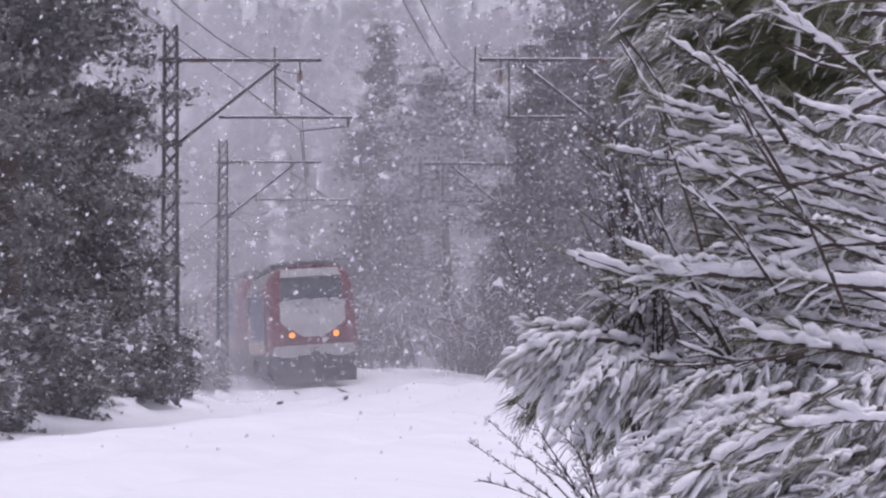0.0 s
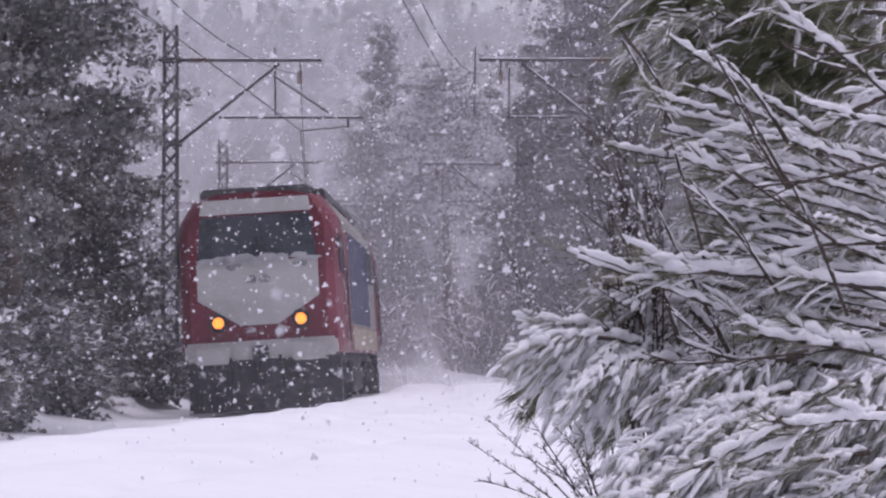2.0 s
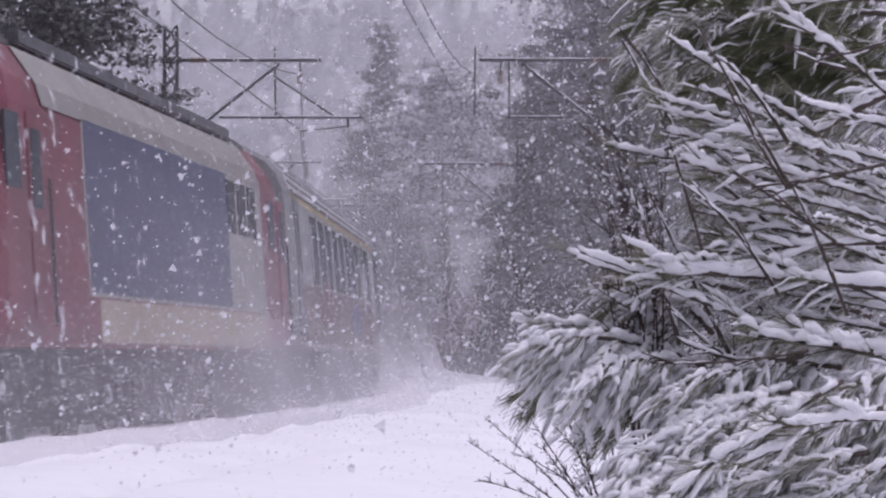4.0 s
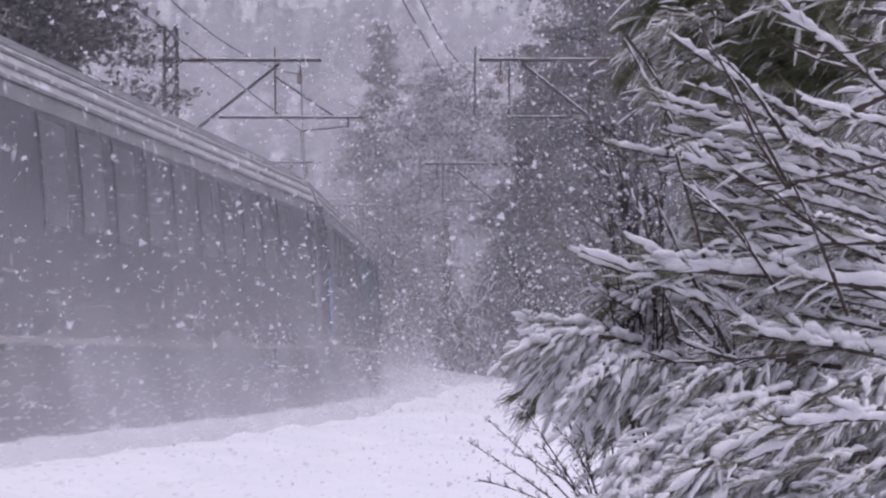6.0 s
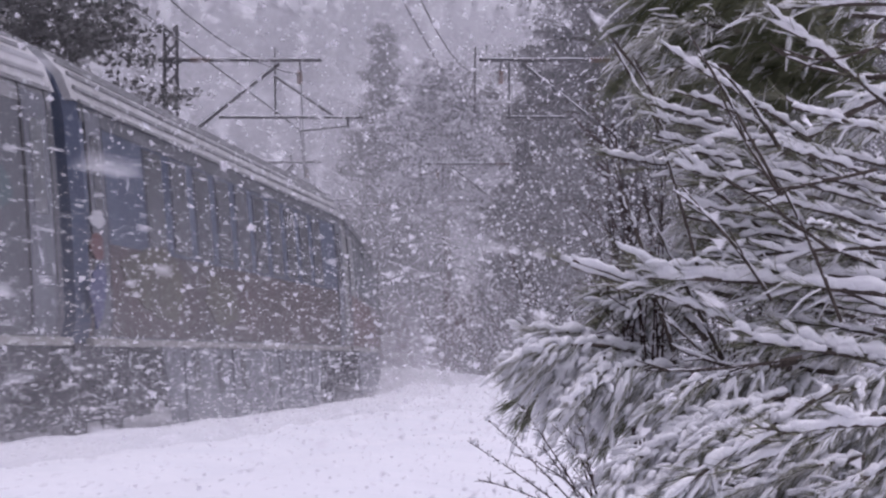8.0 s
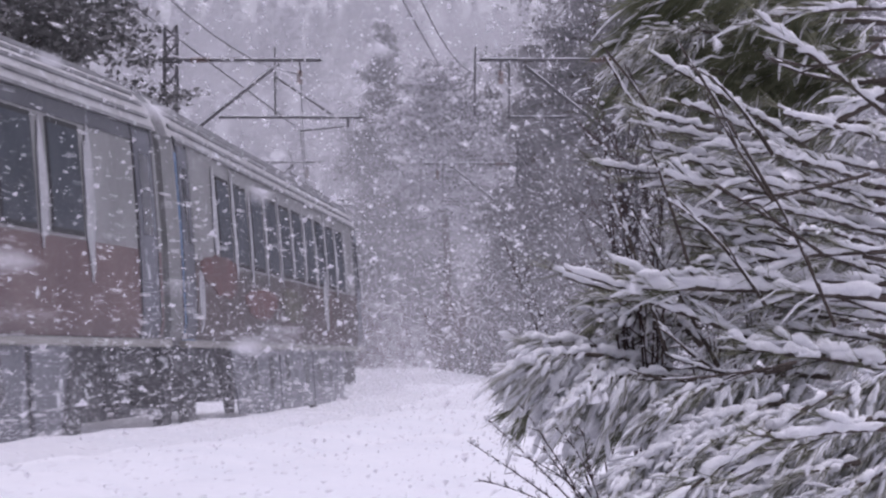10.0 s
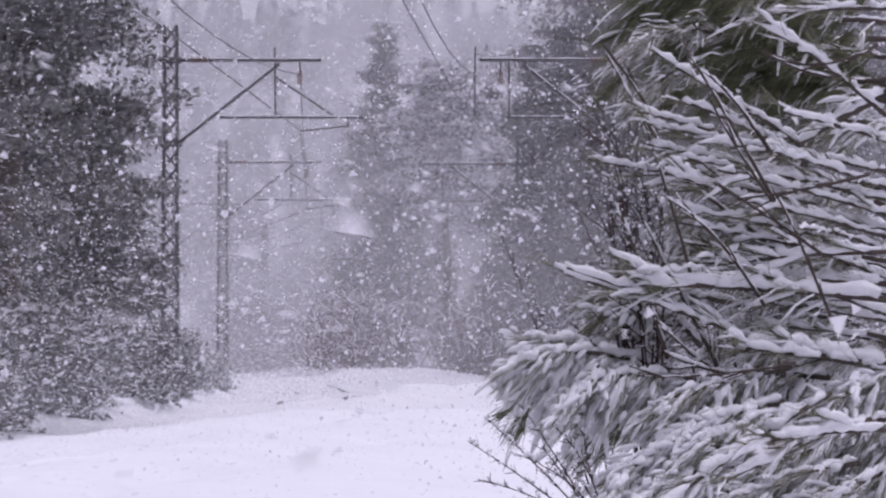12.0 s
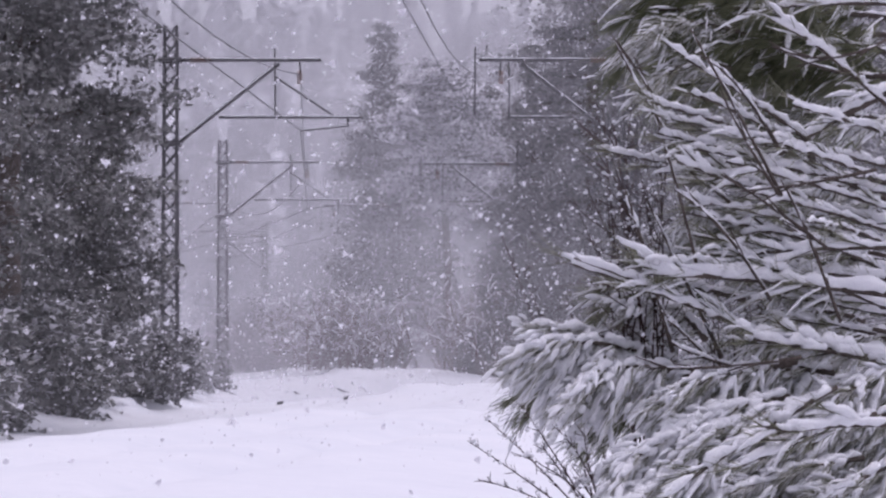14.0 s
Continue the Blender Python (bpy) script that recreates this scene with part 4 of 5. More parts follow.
def bough(base, tip, lift=0.03, thick=0.007, shoots=16, shoot=0.16, droop=0.35, needles=70, snow=1.0, fan=0.55, strokes=5, sway=1.6, needle=0.115, green=False, pads=0):
    """One bough: its wood, its needles and the snow on it. base and tip in metres of the place."""
    base, tip = np.array(base), np.array(tip)
    axis = tip - base
    span = np.linalg.norm(axis)
    mid = axis * 0.5 + np.array([0, 0, lift])
    curve = lambda u: 2 * u * (1 - u) * mid + u * u * axis
    wood, white = Tubes(), Tubes()
    pts = [curve(u) for u in np.linspace(0, 1, 14)]
    wood.add(pts, [thick * (1 - 0.75 * i / 13) + 0.0012 for i in range(14)], 7)
    fine = [curve(u) + rng_p.normal(0, 0.002, 3) for u in np.linspace(0.05, 1, int(span / 0.022) + 3)]
    lumpy(white, fine, (0.0074 + thick * 0.5) * snow ** 0.5, 0.05)
    for _ in range(int(span * pads)):
        # pads of snow bridging several sprays
        u = rng_p.uniform(0.1, 0.98)
        c = curve(u) + np.array([0, rng_p.normal(0, 0.03), rng_p.uniform(-0.01, 0.02)])
        d = unit(unit(axis) + rng_p.normal(0, 0.25, 3))
        ln, rr = rng_p.uniform(0.07, 0.2), rng_p.uniform(0.007, 0.014)
        white.add([c + d * ln * w + np.array([0, 0, rr * 0.5 - 0.15 * ln * w * w]) + rng_p.normal(0, 0.0025, 3) for w in np.linspace(0, 1, 6)],
                  [rr * f * rng_p.uniform(0.8, 1.2) for f in (0.4, 0.9, 1.1, 1.0, 0.75, 0.3)], 8, 0.65)
    S, W, L = [], [], []
    for k in range(shoots):
        u = 0.12 + 0.88 * (k + rng_p.random() * 0.7) / shoots
        p = curve(u)
        d = unit(curve(min(u + 0.02, 1.02)) - curve(u - 0.02))
        a = rng_p.uniform(0, 6.283)
        out = np.array([0, math.cos(a), math.sin(a) * 0.75])
        ds = unit(d + fan * rng_p.uniform(0.3, 1.2) * out + np.array([0, 0, -droop * 0.4]))
        ln = shoot * rng_p.uniform(0.55, 1.15) * (1.0 - 0.35 * abs(u - 0.5))
        q = [p + ds * ln * w + np.array([0, 0, -droop * 0.35 * ln * w * w]) for w in np.linspace(0, 1, 7)]
        wood.add(q, [0.0028 - 0.0015 * w for w in np.linspace(0, 1, 7)], 5)
        lumpy(white, q, 0.0062 * snow ** 0.5 * rng_p.uniform(0.7, 1.4), 0.12)
        n = int(needles * rng_p.uniform(0.7, 1.2))
        if n:
            w = rng_p.uniform(0.15, 1.0, n)
            st = np.array([np.array([np.interp(v, np.linspace(0, 1, 7), [c[i] for c in q]) for i in range(3)]) for v in w])
            ways = ds + rng_p.normal(0, 0.24, (n, 3)) + np.array([0, 0, -droop * 0.55])
            ways /= np.linalg.norm(ways, axis=1)[:, None]
            S.append(st), W.append(ways), L.append(needle * rng_p.uniform(0.65, 1.1, n))
        for _ in range(int(strokes * 0.75 * snow + rng_p.random())):
            v = rng_p.uniform(0.15, 0.95)
            s0 = np.array([np.interp(v, np.linspace(0, 1, 7), [c[i] for c in q]) for i in range(3)]) + rng_p.normal(0, 0.005, 3)
            wy = unit(ds + rng_p.normal(0, 0.22, 3) + np.array([0, 0, -droop * 0.5]))
            l2 = needle * rng_p.uniform(0.5, 1.0)
            m = 5
            rr = 0.002 + 0.0052 * rng_p.random() ** 1.5
            sag = rng_p.uniform(0.05, 0.35) * l2
            white.add([s0 + wy * l2 * i / (m - 1) + np.array([0, 0, rr * 0.6 - sag * (i / (m - 1)) ** 2]) + rng_p.normal(0, 0.0012, 3) for i in range(m)],
                      [rr * f * rng_p.uniform(0.65, 1.3) for f in (0.6, 1.0, 1.05, 0.8, 0.3)], 6, 0.85)
    ob = child("bough", wood.mesh("bough", BARK), pine)
    ob.matrix_basis = Matrix.Translation(Vector(base) - PINE_AT)
    if S:
        child("needles", tri_mesh("needles", spikes(np.concatenate(S), np.concatenate(W), np.concatenate(L), 0.0011), [GREEN_NEEDLE if green else NEEDLE]), ob, "dark green pine needles" if green else "frosted olive green pine needles")["kind"] = "stuff"
    child("snow", white.mesh("snow", PINE_SNOW), ob, "fresh snow clinging to the bough")["kind"] = "stuff"
    SWAY.append((ob, Vector(base) - PINE_AT, sway, rng_p.uniform(0, 6.283)))


def stick(base, tip, **kw):
    """A long thin branchlet in a sleeve of snow with few needles."""
    bough(base, tip, **{**dict(lift=0.012, thick=0.0042, shoots=4, shoot=0.13, droop=0.0, needles=16, snow=1.2, fan=0.4, strokes=0.7, sway=1.0), **kw})


def laden(base, tip, lift=0.04, thick=0.006, shoots=30, shoot=0.095, hang=(-0.6, -0.6), needles=95, pad=1.35, sway=1.6, deep=0.06, green=False, frost=0.7):
    """A bough of drooping brushes of needles, each brush with a soft ridge of snow on its back."""
    base, tip = np.array(base), np.array(tip)
    axis = tip - base
    mid = axis * 0.5 + np.array([0, 0, lift])
    curve = lambda u: 2 * u * (1 - u) * mid + u * u * axis
    wood, white = Tubes(), Tubes()
    wood.add([curve(u) for u in np.linspace(0, 1, 12)], [thick * (1 - 0.75 * i / 11) + 0.0012 for i in range(12)], 7)
    lumpy(white, [curve(u) + rng_p.normal(0, 0.003, 3) for u in np.linspace(0.03, 1, int(np.linalg.norm(axis) / 0.018) + 4)], 0.0095 * pad, 0.07, 0.75)
    dark, frosted = [[], [], []], [[], [], []]
    drop = np.array([hang[0], 0, hang[1]])
    steps = np.linspace(0, 1, 7)
    for k in range(shoots):
        u = 0.08 + 0.92 * (k + rng_p.random()) / shoots
        p = curve(u) + np.array([0, rng_p.normal(0, deep * 0.4), 0])
        d = unit(curve(min(u + 0.02, 1.02)) - curve(u - 0.02))
        ds = unit(0.6 * d + drop * rng_p.uniform(0.35, 1.25) + rng_p.normal(0, 1, 3) * np.array([0.26, 0.36, 0.26]))
        ln = shoot * rng_p.uniform(0.55, 1.2)
        q = np.array([p + ds * ln * w + np.array([0, 0, -0.22 * ln * w * w]) for w in steps])
        wood.add(q, [0.0026 - 0.0014 * w for w in steps], 5)
        n = int(needles * rng_p.uniform(0.7, 1.2))
        for store, m, wide in ((dark, int(n * (1 - frost)), 0.20), (frosted, int(n * frost), 0.15)):
            w = rng_p.uniform(0.0, 1.0, m)
            st = np.stack([np.interp(w, steps, q[:, i]) for i in range(3)], 1) + rng_p.normal(0, 0.003, (m, 3))
            ways = ds + rng_p.normal(0, wide, (m, 3)) + np.array([0, 0, -0.22])
            ways /= np.linalg.norm(ways, axis=1)[:, None]
            store[0].append(st), store[1].append(ways), store[2].append(rng_p.uniform(0.03, 0.068, m))
        # the ridge of snow, with a few lumps beside it
        rr = (0.0038 + 0.0072 * rng_p.random() ** 1.6) * pad
        if rng_p.random() < 0.95:
            ridge = np.array([np.array([np.interp(w, steps, q[:, i]) for i in range(3)]) for w in np.linspace(rng_p.uniform(0, 0.25), rng_p.uniform(0.8, 1.0), 9)])
            ridge = np.concatenate([ridge, [ridge[-1] + (ds + np.array([0, 0, -0.2])) * 0.022, ridge[-1] + (ds + np.array([0, 0, -0.25])) * 0.04]])
            ridge += rng_p.normal(0, 0.0022, ridge.shape) + np.array([0, 0, rr * 0.75])
            prof = np.array([0.35, 0.8, 1.0, 1.05, 1.0, 1.0, 0.95, 0.85, 0.7, 0.5, 0.15]) * rng_p.uniform(0.72, 1.25, 11)
            white.add(ridge, rr * prof, 8, 0.8)
        for _ in range(5):
            c = q[rng_p.integers(1, 7)] + rng_p.normal(0, 0.011, 3) + ds * rng_p.uniform(0, 0.035)
            way = unit(ds + rng_p.normal(0, 0.3, 3))
            lr, ll = rng_p.uniform(0.003, 0.006) * pad, rng_p.uniform(0.02, 0.055)
            white.add([c + way * ll * f + np.array([0, 0, lr * 0.6 - 0.2 * ll * f * f]) for f in (0, 0.3, 0.6, 0.85, 1)], [lr * f for f in (0.4, 1.0, 1.05, 0.75, 0.25)], 6, 0.8)
    ob = child("bough", wood.mesh("bough", BARK), pine)
    ob.matrix_basis = Matrix.Translation(Vector(base) - PINE_AT)
    tagged(child("needles", tri_mesh("needles", spikes(*[np.concatenate(a) for a in dark], 0.0011), [GREEN_NEEDLE if green else NEEDLE]), ob, "dark green pine needles" if green else "frosted olive green pine needles"), kind="stuff")
    tagged(child("rime", tri_mesh("rime", spikes(*[np.concatenate(a) for a in frosted], 0.0014), [RIME]), ob, "needles furred with white rime"), kind="stuff")
    tagged(child("snow", white.mesh("snow", PINE_SNOW), ob, "fresh snow clinging to the bough"), kind="stuff")
    SWAY.append((ob, Vector(base) - PINE_AT, sway, rng_p.uniform(0, 6.283)))


def trunk_of_pine():
    t = Tubes()
    t.add([(0, 0, -0.3), (0.03, 0.02, 1.0), (-0.02, 0.05, 2.2), (0.05, 0.0, 3.6)], [0.14, 0.11, 0.085, 0.05], 12)
    child("trunk", t.mesh("trunk", BARK), pine, "rough grey-brown bark")
    for a, b, r in (((0, 0, 1.55), (-0.9, -0.35, 1.71), 0.016), ((0, 0, 1.2), (-0.95, -0.4, 1.38), 0.012), ((0, 0, 1.0), (-0.95, -0.45, 1.22), 0.013), ((0, 0, 0.9), (-0.9, -0.45, 1.08), 0.012), ((0, 0, 1.9), (-0.85, -0.1, 1.93), 0.012)):
        t = Tubes()
        t.add([a, tuple((p + q) / 2 for p, q in zip(a, b)), b], [r * 1.6, r * 1.1, r * 0.35], 8)
        child("limb", t.mesh("limb", BARK), pine)


trunk_of_pine()
bough((1.14, 7.17, 1.855), (0.50, 6.72, 1.818), green=True, droop=0.5, shoots=18, needles=150, snow=0.35, strokes=7, shoot=0.2, needle=0.13, fan=0.7)
bough((1.14, 7.17, 1.935), (0.65, 6.94, 1.901), green=True, droop=0.5, shoots=18, needles=150, snow=0.35, strokes=7, shoot=0.2, needle=0.13, fan=0.7)
bough((1.12, 7.06, 1.757), (0.69, 6.83, 1.767), green=True, droop=0.5, shoots=18, needles=150, snow=0.35, strokes=7, shoot=0.2, needle=0.13, fan=0.7)
bough((1.14, 7.17, 1.695), (0.78, 6.94, 1.727), green=True, droop=0.5, shoots=18, needles=150, snow=0.35, strokes=7, shoot=0.2, needle=0.13, fan=0.7)
bough((1.18, 7.39, 1.839), (0.60, 7.06, 1.784), green=True, droop=0.5, shoots=18, needles=150, snow=0.35, strokes=7, shoot=0.2, needle=0.13, fan=0.7)
bough((1.13, 6.94, 1.947), (0.52, 6.72, 1.893), green=True, droop=0.5, shoots=18, needles=150, snow=0.35, strokes=7, shoot=0.2, needle=0.13, fan=0.7)
stick((1.04, 6.50, 1.816), (0.73, 6.38, 1.797))
bough((1.12, 6.72, 1.693), (0.75, 6.50, 1.499), thick=0.014, shoots=5, needles=20, shoot=0.1, droop=0.1, snow=1.0, sway=0.6)
stick((0.82, 6.55, 1.500), (0.54, 6.16, 1.593))
stick((0.82, 6.55, 1.495), (0.44, 6.16, 1.580))
stick((0.82, 6.55, 1.487), (0.45, 6.16, 1.553))
stick((0.82, 6.55, 1.523), (0.51, 6.16, 1.668))
stick((0.84, 6.61, 1.405), (0.33, 6.16, 1.481))
stick((1.05, 6.61, 1.399), (0.52, 6.16, 1.484))
stick((1.03, 6.61, 1.288), (0.51, 6.16, 1.381))
stick((1.05, 6.61, 1.362), (0.59, 6.16, 1.456))
stick((0.96, 6.61, 1.423), (0.45, 6.16, 1.513))
stick((1.05, 6.61, 1.251), (0.51, 6.16, 1.350))
stick((1.05, 6.61, 1.522), (0.73, 6.16, 1.570))
stick((1.05, 6.61, 1.313), (0.63, 6.16, 1.398))
stick((1.03, 6.61, 1.423), (0.71, 6.16, 1.490))
stick((1.05, 6.61, 1.214), (0.71, 6.16, 1.318))
stick((1.00, 6.61, 1.473), (0.58, 6.16, 1.519))
stick((1.04, 6.50, 1.221), (0.41, 6.05, 1.243), thick=0.006, shoots=9, snow=2.2, pads=10)
stick((1.06, 6.50, 1.187), (0.46, 6.27, 1.276), shoots=8, snow=1.6)
stick((0.67, 6.27, 1.110), (0.27, 5.94, 1.258), shoots=2)
stick((1.04, 6.38, 1.024), (0.63, 6.05, 1.095), thick=0.006, snow=2.0)
stick((1.06, 6.50, 1.127), (0.71, 6.27, 1.183), snow=1.8)
stick((1.06, 6.50, 1.078), (0.74, 6.27, 1.136), snow=1.8)
stick((1.04, 6.50, 1.157), (0.59, 6.27, 1.288), snow=1.6)
stick((0.89, 6.92, 1.325), (0.56, 6.62, 1.529), lift=-0.006, snow=1.50, shoots=4)
stick((0.74, 6.67, 1.325), (0.50, 6.48, 1.486), lift=0.016, snow=0.59, shoots=3)
stick((1.03, 6.92, 1.357), (0.48, 6.06, 1.448), lift=-0.011, snow=1.66, shoots=5)
stick((0.80, 6.72, 1.423), (0.57, 6.70, 1.452), lift=0.009, snow=1.11, shoots=3)
stick((1.03, 6.41, 1.324), (0.75, 6.67, 1.412), lift=0.007, snow=1.69, shoots=5)
stick((1.06, 6.76, 1.285), (0.74, 6.08, 1.332), lift=0.028, snow=0.57, shoots=4)
stick((1.12, 6.65, 1.127), (0.67, 6.40, 1.351), lift=-0.028, snow=0.44, shoots=2)
stick((0.91, 6.63, 1.227), (0.54, 6.62, 1.331), lift=0.020, snow=0.49, shoots=3)
stick((1.01, 6.81, 1.197), (0.68, 6.71, 1.279), lift=0.011, snow=1.28, shoots=4)
stick((1.16, 6.75, 1.224), (0.76, 6.66, 1.260), lift=-0.009, snow=0.88, shoots=3)
stick((0.68, 6.16, 1.180), (0.48, 5.94, 1.386), lift=0.05, snow=0.2, shoots=4, needles=0, thick=0.0028)
bough((1.12, 7.06, 1.449), (0.69, 6.83, 1.474), droop=0.3, shoots=14, needles=50, snow=0.8, strokes=7, shoot=0.15)
bough((1.12, 7.06, 1.304), (0.64, 6.83, 1.347), droop=0.3, shoots=14, needles=50, snow=0.8, strokes=7, shoot=0.15)
bough((1.12, 7.06, 1.173), (0.81, 6.83, 1.220), droop=0.3, shoots=14, needles=50, snow=0.8, strokes=7, shoot=0.15)
bough((1.17, 7.17, 1.081), (0.76, 6.83, 1.092), droop=0.3, shoots=14, needles=50, snow=0.8, strokes=7, shoot=0.15)
bough((1.16, 7.28, 1.610), (0.81, 7.06, 1.619), droop=0.3, shoots=14, needles=50, snow=0.8, strokes=7, shoot=0.15)
bough((0.67, 6.61, 1.190), (0.38, 6.38, 1.209), droop=0.45, shoots=12, needles=80, snow=1.2, strokes=5, shoot=0.12)
bough((0.41, 5.82, 0.674), (0.12, 5.60, 0.725), droop=0.1, shoots=12, needles=90, snow=0.6, strokes=3, shoot=0.1)
bough((0.73, 6.16, 1.056), (0.47, 6.05, 1.088), lift=-0.05, thick=0.006, shoots=3, needles=0, snow=0.25, strokes=0, shoot=0.06)
bough((0.48, 6.16, 1.077), (0.38, 6.16, 1.410), lift=0.02, thick=0.004, shoots=3, needles=0, snow=0.25, strokes=0, shoot=0.06)
bough((0.60, 6.27, 1.042), (0.42, 6.16, 1.387), thick=0.004, lift=0.0, shoots=3, needles=0, snow=0.25, strokes=0, shoot=0.06)
bough((0.55, 6.38, 1.447), (0.38, 6.38, 1.720), thick=0.004, lift=-0.02, shoots=3, needles=0, snow=0.25, strokes=0, shoot=0.06)
bough((0.72, 6.27, 1.484), (0.58, 6.16, 1.651), thick=0.004, lift=0.03, shoots=3, needles=0, snow=0.25, strokes=0, shoot=0.06)
bough((1.07, 6.72, 1.693), (0.75, 6.61, 1.731), thick=0.006, lift=-0.06, shoots=3, needles=0, snow=0.25, strokes=0, shoot=0.06)
bough((0.59, 6.16, 1.043), (0.45, 6.05, 1.156), thick=0.003, lift=-0.02, shoots=3, needles=0, snow=0.25, strokes=0, shoot=0.06)

laden((0.549, 6.40, 1.030), (0.197, 6.00, 1.090), lift=0.05, hang=(-0.5, -0.7), shoots=36)
laden((0.510, 6.50, 1.042), (0.261, 6.20, 1.117), lift=0.03, hang=(-0.5, -0.7), shoots=36)
laden((0.526, 6.20, 1.020), (0.300, 5.95, 1.034), hang=(-0.45, -0.85), shoots=34, shoot=0.11)
laden((0.470, 6.30, 1.043), (0.251, 6.10, 1.051), hang=(-0.5, -0.8), shoots=32, shoot=0.11)
laden((0.576, 6.50, 1.103), (0.429, 6.30, 1.192), hang=(-0.6, -0.55), shoots=16, shoot=0.1)
laden((0.465, 6.55, 1.030), (0.210, 6.40, 1.003), hang=(-0.5, -0.7), shoots=20, green=True, pad=0.45, frost=0.15)
laden((0.554, 6.60, 0.981), (0.340, 6.50, 0.936), hang=(-0.5, -0.8), shoots=20, green=True, pad=0.5, frost=0.2)
laden((0.822, 6.30, 1.031), (0.477, 5.95, 1.003), hang=(-0.75, -0.6), shoots=40, shoot=0.105, pad=1.1, frost=0.5, sway=1.2)
laden((0.705, 6.10, 0.986), (0.384, 5.80, 0.873), hang=(-0.75, -0.6), shoots=40, shoot=0.105, pad=1.45, sway=1.2)
laden((0.844, 6.20, 0.973), (0.513, 5.85, 0.909), hang=(-0.75, -0.6), shoots=40, shoot=0.105, pad=1.1, frost=0.5, sway=1.2)
laden((0.671, 6.00, 0.909), (0.351, 5.70, 0.780), hang=(-0.75, -0.6), shoots=40, shoot=0.105, pad=1.45, sway=1.2)
laden((0.992, 6.30, 0.949), (0.627, 5.90, 0.859), hang=(-0.75, -0.6), shoots=40, shoot=0.105, pad=1.1, frost=0.5, sway=1.2)
laden((0.853, 6.10, 0.861), (0.483, 5.75, 0.767), hang=(-0.75, -0.6), shoots=40, shoot=0.105, pad=1.1, frost=0.5, sway=1.2)
laden((1.017, 6.20, 0.858), (0.725, 5.80, 0.776), hang=(-0.75, -0.6), shoots=40, shoot=0.105, pad=1.1, frost=0.5, sway=1.2)
laden((1.038, 6.40, 1.042), (0.785, 6.10, 0.966), hang=(-0.75, -0.6), shoots=40, shoot=0.105, pad=1.1, frost=0.5, sway=1.2)
laden((0.962, 6.00, 0.753), (0.638, 5.70, 0.695), hang=(-0.75, -0.6), shoots=40, shoot=0.105, pad=1.1, frost=0.5, sway=1.2)
laden((0.750, 6.00, 0.764), (0.380, 5.65, 0.699), hang=(-0.75, -0.6), shoots=40, shoot=0.105, pad=1.45, sway=1.2)
laden((1.054, 6.50, 0.970), (0.787, 6.30, 0.916), hang=(-0.75, -0.6), shoots=40, shoot=0.105, pad=1.1, frost=0.5, sway=1.2)
laden((1.038, 6.40, 0.893), (0.809, 6.20, 0.849), hang=(-0.75, -0.6), shoots=40, shoot=0.105, pad=1.1, frost=0.5, sway=1.2)
laden((1.070, 6.60, 1.005), (0.752, 6.50, 0.972), hang=(-0.75, -0.6), shoots=40, shoot=0.105, pad=1.1, frost=0.5, sway=1.2)
laden((0.940, 6.30, 0.808), (0.671, 6.10, 0.773), hang=(-0.75, -0.6), shoots=40, shoot=0.105, pad=1.1, frost=0.5, sway=1.2)
laden((0.764, 6.30, 0.831), (0.535, 6.10, 0.795), hang=(-0.75, -0.6), shoots=40, shoot=0.105, pad=1.45, sway=1.2)
laden((0.950, 6.75, 1.142), (0.745, 6.60, 1.140), hang=(-0.6, -0.6), shoots=18, shoot=0.1, pad=0.75, sway=1.0)
laden((1.020, 6.80, 1.257), (0.831, 6.70, 1.266), hang=(-0.6, -0.6), shoots=18, shoot=0.1, pad=0.75, sway=1.0)
laden((0.791, 6.90, 1.144), (0.641, 6.80, 1.105), hang=(-0.6, -0.6), shoots=18, shoot=0.1, pad=0.75, sway=1.0)
laden((1.035, 6.90, 1.093), (0.881, 6.80, 1.080), hang=(-0.6, -0.6), shoots=18, shoot=0.1, pad=0.75, sway=1.0)
laden((0.817, 6.90, 1.376), (0.603, 6.80, 1.384), hang=(-0.6, -0.6), shoots=18, shoot=0.1, pad=0.75, sway=1.0)
laden((1.035, 6.90, 1.414), (0.869, 6.80, 1.434), hang=(-0.6, -0.6), shoots=18, shoot=0.1, pad=0.75, sway=1.0)
laden((0.704, 6.80, 1.789), (0.474, 6.60, 1.773), hang=(-0.7, -0.45), shoots=20, pad=0.5, frost=0.55)
laden((0.666, 6.80, 1.713), (0.499, 6.60, 1.675), hang=(-0.7, -0.4), shoots=14, pad=0.6, frost=0.5)
stick((0.776, 5.90, 1.005), (0.404, 5.60, 0.793), snow=1.8, shoots=4)
stick((0.852, 5.90, 0.953), (0.574, 5.70, 0.858), snow=1.8, shoots=4)
stick((0.885, 5.90, 0.931), (0.638, 5.70, 0.919), snow=2.2, shoots=4)
stick((0.957, 6.30, 1.189), (0.412, 6.05, 1.225), snow=3.2, shoots=8, thick=0.0065)
stick((0.694, 6.20, 1.098), (0.269, 6.00, 1.246), snow=1.1, shoots=3)
stick((0.957, 6.30, 1.054), (0.637, 6.10, 1.097), snow=3.2, shoots=7, thick=0.006)
stick((0.957, 6.30, 1.289), (0.584, 6.20, 1.264), snow=2.0, shoots=6)
stick((0.972, 6.40, 1.156), (0.688, 6.20, 1.239), snow=2.0, shoots=5)
stick((0.988, 6.50, 1.587), (0.711, 6.30, 1.772), snow=1.3, shoots=5)
